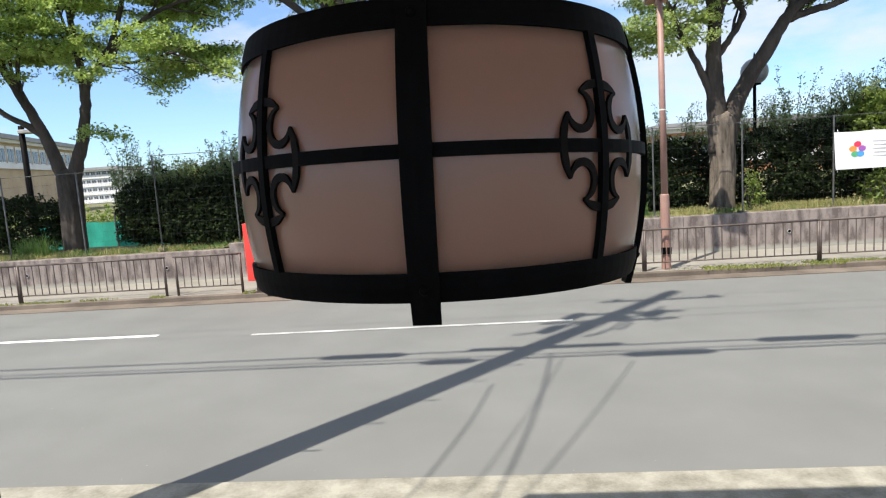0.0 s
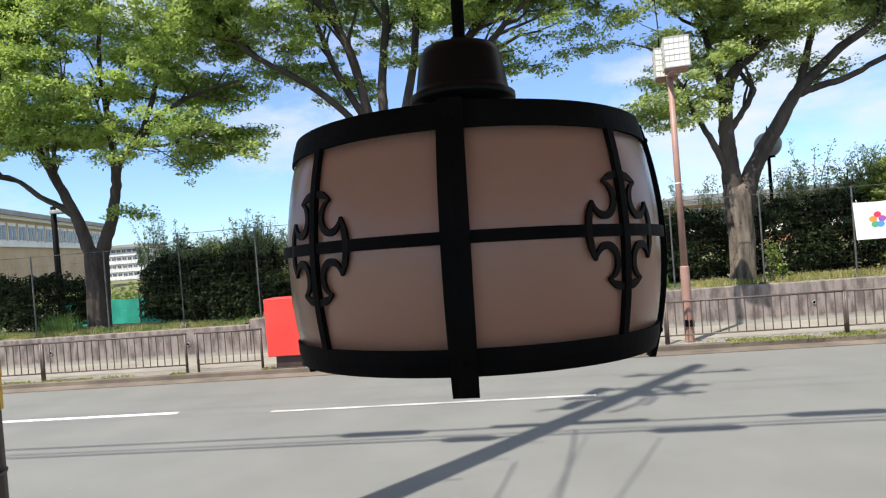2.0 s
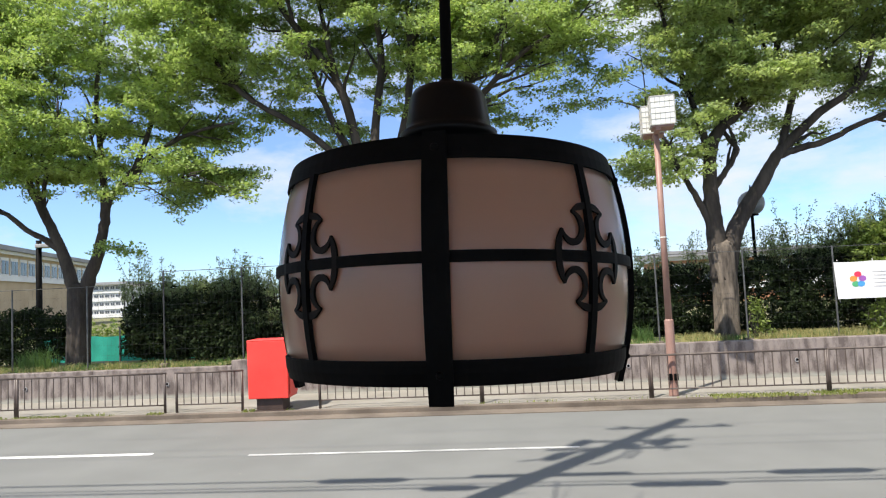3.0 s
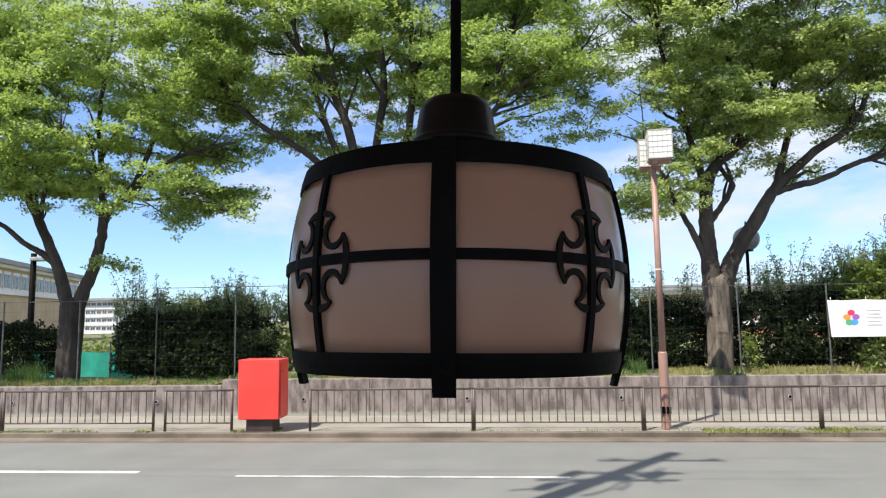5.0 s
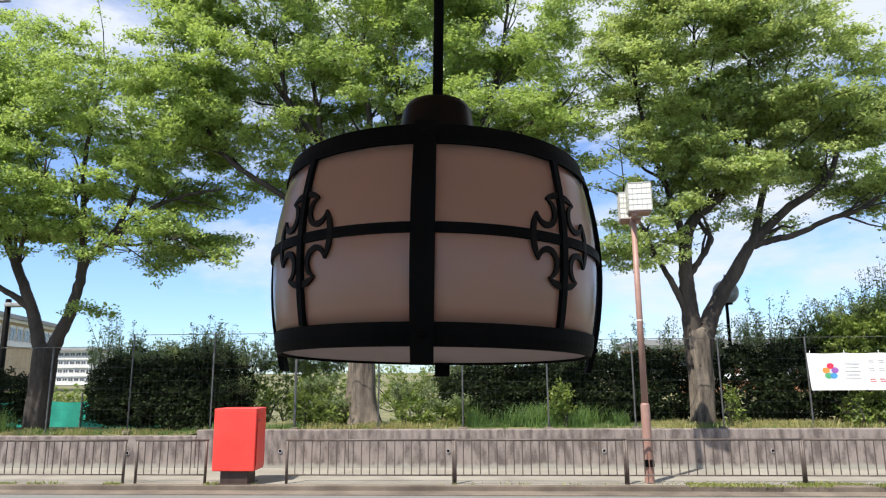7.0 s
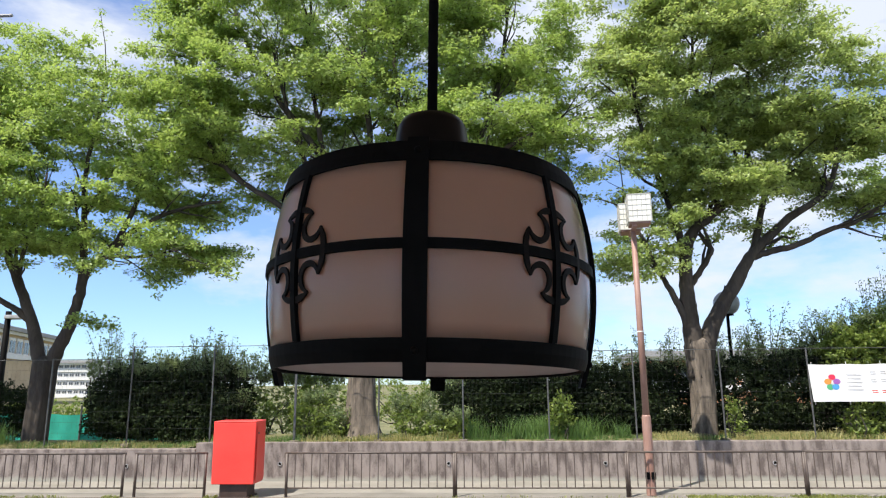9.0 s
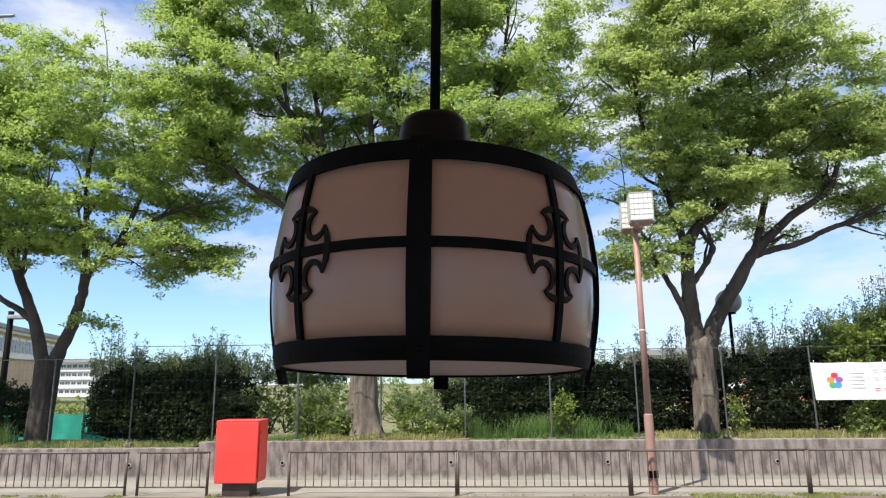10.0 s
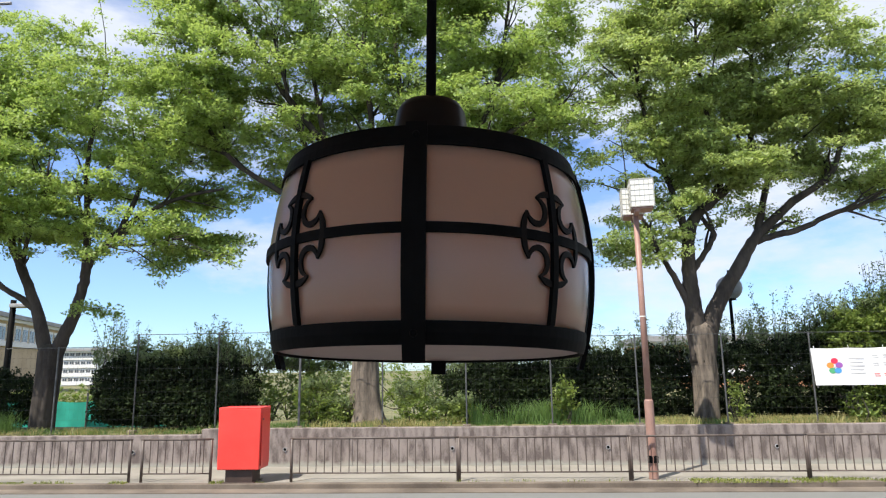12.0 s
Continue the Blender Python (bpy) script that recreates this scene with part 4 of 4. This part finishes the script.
hedge("evergreen_hedge", (((-6.5, 16.0, 1.55), (1.35, 0.9, 1.08)), ((-7.55, 16.0, 1.50), (1.05, 0.8, 1.0)), ((-5.45, 16.0, 1.55), (0.95, 0.8, 1.0)), ((-6.4, 15.9, 1.15), (1.9, 0.8, 0.6))), 11500, M_HEDGE_SHADED, "dark evergreen hedge with loose upright sprigs", 5, sprigs=330)
hedge("evergreen_hedge", (((0.9, 16.3, 1.45), (1.2, 0.8, 0.85)), ((2.4, 16.3, 1.45), (1.2, 0.8, 0.85)), ((3.6, 16.3, 1.5), (1.2, 0.8, 0.95)), ((4.9, 16.4, 1.55), (0.9, 0.8, 1.0))), 11500, M_HEDGE_SHADED, "dark evergreen hedge behind tall grass", 6, sprigs=130)
hedge("evergreen_hedge", (((6.9, 16.3, 1.55), (1.2, 0.9, 1.10)), ((8.3, 16.3, 1.70), (1.3, 0.9, 1.20)), ((9.6, 16.3, 1.85), (1.4, 0.9, 1.35)), ((11.2, 16.2, 2.0), (1.6, 1.0, 1.5))), 11500, M_HEDGE_SHADED, "tall dark evergreen hedge behind the banner", 7, sprigs=260)
hedge("ivy_shrub", (((9.1, 15.6, 2.70), (0.8, 0.5, 0.50)), ((10.1, 15.5, 2.85), (1.0, 0.5, 0.65)), ((11.5, 15.6, 3.0), (1.3, 0.5, 0.8))), 3600, M_SHRUB, "sunlit bright green shrub top above the banner", 17, sprigs=60, category="shrub")
hedge("loose_shrub", (((-4.2, 17.0, 1.5), (0.8, 0.6, 0.9)), ((-3.3, 17.2, 1.5), (0.8, 0.5, 0.9))), 900, M_SHRUB, "loose sunlit green shrub beside the hedge", 18, sprigs=90, category="shrub")
hedge("evergreen_hedge", (((-11.2, 16.2, 1.4), (1.3, 0.8, 0.8)), ((-13.2, 16.2, 1.5), (1.4, 0.8, 0.9))), 4500, M_HEDGE_SHADED, "low dark evergreen bush beside the tree", 8)
hedge("shrub", (((-2.95, 15.2, 1.3), (0.45, 0.3, 0.5)), ((-2.45, 15.1, 1.05), (0.35, 0.25, 0.28))), 480, M_SHRUB, "sunlit yellow-green shrub beside the trunk", 9, sprigs=25, category="shrub")
hedge("shrub", (((-0.75, 15.2, 1.15), (0.36, 0.25, 0.45)), ((-0.1, 15.25, 1.05), (0.5, 0.25, 0.28)), ((0.35, 15.2, 1.1), (0.2, 0.2, 0.35))), 480, M_SHRUB, "sunlit yellow-green shrub by the fence", 10, sprigs=25, category="shrub")
hedge("shrub", (((2.55, 15.1, 1.35), (0.22, 0.2, 0.45)),), 160, M_SHRUB, "small sunlit shrub in tall grass", 12, category="shrub")
hedge("shrub", (((6.15, 15.0, 1.25), (0.16, 0.15, 0.5)), ((6.3, 15.0, 1.0), (0.2, 0.12, 0.15))), 70, M_SHRUB, "small climbing shrub by a fence post", 13, category="shrub")
hedge("ivy_shrub", (((8.55, 14.78, 1.3), (0.07, 0.05, 0.5)), ((8.6, 14.8, 0.95), (0.2, 0.1, 0.15))), 110, M_SHRUB, "bright green ivy climbing a fence post", 15, category="shrub")
hedge("shrub", (((9.2, 15.0, 1.2), (0.9, 0.25, 0.4)),), 300, M_SHRUB, "loose shrub below the banner", 14, category="shrub")


def grass(name, areas, label, mat, height, width, seed):
    rng = np.random.default_rng(seed)
    out = []
    for x0, x1, y0, y1, z, n in areas:
        p = np.stack((rng.uniform(x0, x1, n), rng.uniform(y0, y1, n), np.full(n, z)), 1)
        keep = np.array([noise.noise((q[0] * 1.3, q[1] * 2.0, seed)) for q in p]) > (-0.05 if height > 0.3 else -0.17 if name == "kerb_weeds" else -0.25)
        out.append(p[keep])
    v, f = blades(rng, np.concatenate(out), height, width)
    return tagged(fast(name, v, f, mat), label, "grass", kind="stuff")


grass("tall_grass", ((0.5, 4.0, 14.85, 15.6, 0.84, 5000), (-10.9, -9.9, 15.0, 15.6, 0.72, 900), (-13.5, -12.0, 14.9, 15.6, 0.72, 700)), "tall green grass on the bank", M_GRASS, 0.50, 0.013, 41)
grass("bank_grass", ((-15, -5.2, 14.55, 15.5, 0.72, 7000), (-5.1, 12, 14.58, 15.3, 0.84, 8000)), "short green grass along the wall top", M_GRASS, 0.15, 0.010, 42)
grass("dry_grass", ((4.4, 12, 14.56, 15.6, 0.85, 11000), (-3.0, 0.3, 14.56, 15.3, 0.85, 3000), (-14, -5.2, 14.55, 15.3, 0.73, 4000)), "dry yellow grass on the bank", M_DRY, 0.16, 0.010, 43)
grass("kerb_weeds", ((4.3, 7.6, 12.26, 12.60, 0.09, 3000), (-5.95, -5.65, 12.3, 12.5, 0.09, 160), (-7.4, -6.6, 12.34, 12.5, 0.09, 140), (-4.1, -3.85, 12.3, 12.45, 0.09, 120), (-9.5, -7.6, 12.32, 12.52, 0.09, 600), (-13.0, -10.2, 12.32, 12.52, 0.09, 700), (7.6, 12, 12.28, 12.58, 0.09, 2000), (0.0, 4.2, 12.38, 12.48, 0.09, 150), (-3.4, -3.15, 12.4, 12.5, 0.09, 60)), "green weeds growing along the kerb", M_WEED, 0.062, 0.014, 44)

rng = np.random.default_rng(51)
n = 130
p = np.stack((rng.uniform(-5, 8, n), 5.1 + 6.6 * rng.random(n) ** 1.6, np.full(n, 0.004)), 1)
r = 0.003 + 0.008 * rng.random((n, 1)) ** 4
a = rng.uniform(0, 6.28, (n, 1))
ring = [np.concatenate((np.cos(a + k * 1.571) * r, np.sin(a + k * 1.571) * r * 0.7, 0 * r), 1) for k in range(4)]
top = p + np.array((0, 0, 1.0)) * r * 0.7
v = np.concatenate([p + q for q in ring] + [top])
f = np.concatenate([np.stack((np.arange(n) + k * n, np.arange(n) + (k + 1) % 4 * n, np.arange(n) + 4 * n), 1) for k in range(4)])
tagged(fast("road_grit", v, f, M_GUTTER), "pale grit and small stones scattered on the road", "grit", kind="stuff")


# ---- utility pole by the near kerb, with its cables ----
UX, UY = -2.42, 4.03
u = thing("utility_pole", (UX, UY, 0.02), "dark brown utility pole with a yellow marker strip", "utility pole")
part("shaft", rod((0, 0, -0.05), (0, 0, 14.5), 0.185, 0.115, 24), M_POLEBROWN, u, smooth=True)
part("marker_strip", lathe([(0.189, 1.42), (0.194, 1.42), (0.194, 2.16), (0.189, 2.16)], 4, 106, 120, closed=True), M_YELLOW, u, "yellow plastic strip")
for z in (1.05, 1.62, 1.95):
    part("strap", lathe([(0.1835, z), (0.1875, z), (0.1875, z + 0.012), (0.1835, z + 0.012)], 24, closed=True), M_STEEL, u, "thin steel strap")
for k, z in enumerate((3.19, 4.27, 5.35, 6.4, 7.4)):
    part("step_bolt", rod((0.1, 0, z), (0.38, 0.0, z), 0.010, seg=8), M_CERAMIC, u, "pale step bolt")
for z, half in ((9.0, 0.9), (11.3, 0.9), (12.1, 0.75), (13.7, 0.9)):
    part("cross_arm", solid(-half, half, -0.17, -0.10, z, z + 0.08, 0.008), M_STEEL, u)
for x in (-0.7, 0.0, 0.7):
    part("insulator", lathe([(0.0, 13.78), (0.05, 13.78), (0.06, 13.86), (0.03, 13.9), (0.05, 13.96), (0.0, 14.0)], 12), M_CERAMIC, u).location = (x, -0.13, 0)
for x, z in ((-0.45, 10.2), (-0.62, 11.55), (0.5, 11.5)):
    part("cutout_switch", lathe([(0.0, 0.0), (0.09, 0.02), (0.11, 0.1), (0.11, 0.5), (0.07, 0.58), (0.0, 0.6)], 14), M_CERAMIC, u, "grey fused switch").location = (x, -0.05, z)
for k in range(7):
    x, z = -0.85 + 0.26 * k, 10.3 + 0.45 * (k % 4)
    pts = [(x * (1 - f) + 0.08 * f + 0.16 * math.sin(5 * f + k), -0.16 + 0.2 * math.sin(3 * f + k), z + 1.3 * f - 0.5 * math.sin(math.pi * f)) for f in (0, 0.17, 0.33, 0.5, 0.67, 0.83, 1)]
    part("jumper_cable", sweep(bmesh.new(), pts, [0.028] * 7, 6), M_DARKWIRE, u, "looping black jumper cable")


def cable(pts, r, label="dark overhead cable along the road"):
    return tagged(link("overhead_cable", sweep(bmesh.new(), pts, [r] * len(pts), 6), M_DARKWIRE, smooth=True), label, "cable", "overhead cables")


def span(y, z, r):
    cable([(x, y, z + 0.0009 * (x - UX) ** 2 - 0.05) for x in range(-34, 35, 4)], r)


# a shadow at height z falls (0.403, 0.484) z further on
for y, z, r in ((4.30, 8.14, 0.022), (4.18, 7.66, 0.022), (4.20, 7.86, 0.015), (4.0, 13.94, 0.006), (4.0, 12.21, 0.006), (4.0, 11.39, 0.006)):
    span(y, z, r)
for x, z, y, ln in ((-4.18, 8.14, 4.30, 1.05), (-2.93, 7.66, 4.18, 0.65), (-0.49, 7.66, 4.18, 1.0), (0.92, 8.14, 4.30, 1.1)):
    c = thing("cable_closure", (x, y, z - 0.10), "long black cable splice case on an overhead cable", "cable case", "splice cases on the cables")
    part("case", sweep(bmesh.new(), ((-ln / 2, 0, 0), (-ln / 2 + 0.12, 0, 0), (ln / 2 - 0.12, 0, 0), (ln / 2, 0, 0)), (0.04, 0.09, 0.09, 0.04), 12), M_DARKWIRE, c, smooth=True)
for p, q, r, sway in (((-1.92, 4.17, 7.96), (-1.95, 1.83, 6.78), 0.015, 0.05), ((-1.02, 3.83, 7.80), (-1.74, 1.81, 6.94), 0.009, 0.02), ((-2.25, 3.59, 7.11), (-2.38, 2.02, 6.43), 0.011, 0.04), ((-1.75, 4.1, 7.88), (-2.1, 2.0, 6.87), 0.007, 0.03)):
    p, q = Vector(p), Vector(q)
    q = p + (q - p) * 3.4
    cable([p.lerp(q, k / 20) + Vector((sway * math.sin(math.pi * 3.4 * k / 20), 0, -0.15 * math.sin(math.pi * k / 20))) for k in range(21)], r, "dark service cable from the pole over the roof")


# ---- beyond the bank ----
net = thing("net_screen", (-15.7, 22.5, -0.05), "teal green windbreak net on a low fence", "screen")
for k in range(5):
    part("post", rod((1.5 * k, 0, -0.3), (1.5 * k, 0, 1.45), 0.03, seg=8), M_STEEL, net)
bm = bmesh.new()
n = 36
rows = [[bm.verts.new((6.0 * i / n, 0.03 * math.sin(i * 1.1), z + 0.02 * math.sin(i * 0.7))) for z in (0.0, 0.4, 0.8, 1.15)] for i in range(n + 1)]
for a, c in zip(rows, rows[1:]):
    for j in range(3):
        bm.faces.new((a[j], c[j], c[j + 1], a[j + 1]))
part("net", bm, M_NET, net, smooth=True)

mast = thing("lamp_mast", (-14.2, 20.5, 0.0), "slim mast blackened to look shaded, with a small floodlight", "lamp mast")
# black stands in for the shade on the mast
part("mast", rod((0, 0, -0.4), (0, 0, 4.4), 0.11, 0.085, 10), M_BLACK, mast, smooth=True)
part("floodlight", solid(0.0, 0.75, -0.2, 0.2, 4.15, 4.27, 0.02), M_CERAMIC, mast, "flat grey floodlight head")

gl = thing("globe_lamp", (7.4, 18.2, 0.4), "globe lamp on a dark post behind the hedge", "street lamp")
part("post", rod((0, 0, -0.4), (0, 0, 3.4), 0.05, 0.04, 10), M_BLACK, gl, smooth=True)
bm = bmesh.new()
bmesh.ops.create_uvsphere(bm, u_segments=24, v_segments=16, radius=0.33, matrix=Matrix.Translation((0, 0, 3.66)))
part("globe", bm, M_CERAMIC, gl, "grey translucent globe", True)
part("collar", rod((0, 0, 3.33), (0, 0, 3.4), 0.16, 0.14, 16), M_BLACK, gl)
part("finial", rod((0, 0, 3.97), (0, 0, 4.14), 0.04, 0.012, 8), M_BLACK, gl)


def far_building(name, place, turn, length, depth, height, storeys, bays, wall_mat, label, skip=0):
    b = thing(name, place, label, "building", turn=turn)
    part("wall", solid(0, length, 0, depth, -1, height), wall_mat, b)
    part("roof", solid(-0.6, length + 0.6, -0.9, depth + 0.6, height, height + 0.5), M_ROOF, b)
    part("cornice", solid(-0.3, length + 0.3, -0.5, depth, height - 0.35, height - 0.004), M_WHITE, b)
    pane = None
    for s in range(skip, storeys):
        z = height * (s + 0.42) / storeys
        part("band", solid(-0.1, length + 0.1, -0.25, 0.1, z - 0.75, z - 0.15), M_WHITE, b, "white concrete band")
        for k in range(bays):
            x = length * (k + 0.5) / bays
            w = length / bays
            frame_ob = part("window", solid(x - 0.40 * w, x + 0.40 * w, -0.10, 0.05, z - 0.12, z + height / storeys * 0.42), M_WHITE, b)
            for side in (-0.19, 0.19):
                part("pane", solid(x + side * w - 0.15 * w, x + side * w + 0.15 * w, -0.14, -0.02, z, z + height / storeys * 0.34), M_GLASSFAR, frame_ob)
    return b


far_building("school_building", (-50.0, 58, 0), 108, 37, 14, 8.6, 2, 15, M_BEIGE, "long ochre and white building with a row of windows", 1)
far_building("white_building", (-81.5, 122, 0), 0, 9, 8, 6.3, 4, 8, M_WHITE, "distant white building with rows of openings")
far_building("low_building", (16, 62, 0), 0, 22, 10, 4.2, 1, 8, M_ORANGE, "distant low brick building with a pale roof")
hedge("far_shrubs", (((-13.4, 24.5, 0.9), (1.6, 0.6, 0.7)), ((-16.0, 24.5, 0.9), (1.6, 0.6, 0.8)), ((-11.0, 24.5, 0.9), (1.6, 0.6, 0.7)), ((-8.0, 24.5, 0.9), (2, 0.6, 0.8)), ((-19, 24.5, 0.9), (2, 0.6, 0.9))), 2600, M_SHRUB, "sunlit green shrubs beyond the net", 15, leaf=0.12, category="shrub")
hedge("far_shrubs", (((-2.6, 22.5, 1.2), (1.9, 0.6, 1.2)), ((-0.2, 22.5, 1.1), (1.9, 0.6, 1.2)), ((2.2, 22.5, 1.1), (1.9, 0.6, 1.1))), 2600, M_SHRUB, "sunlit yellow-green shrubs beyond the fence", 16, leaf=0.10, category="shrub")
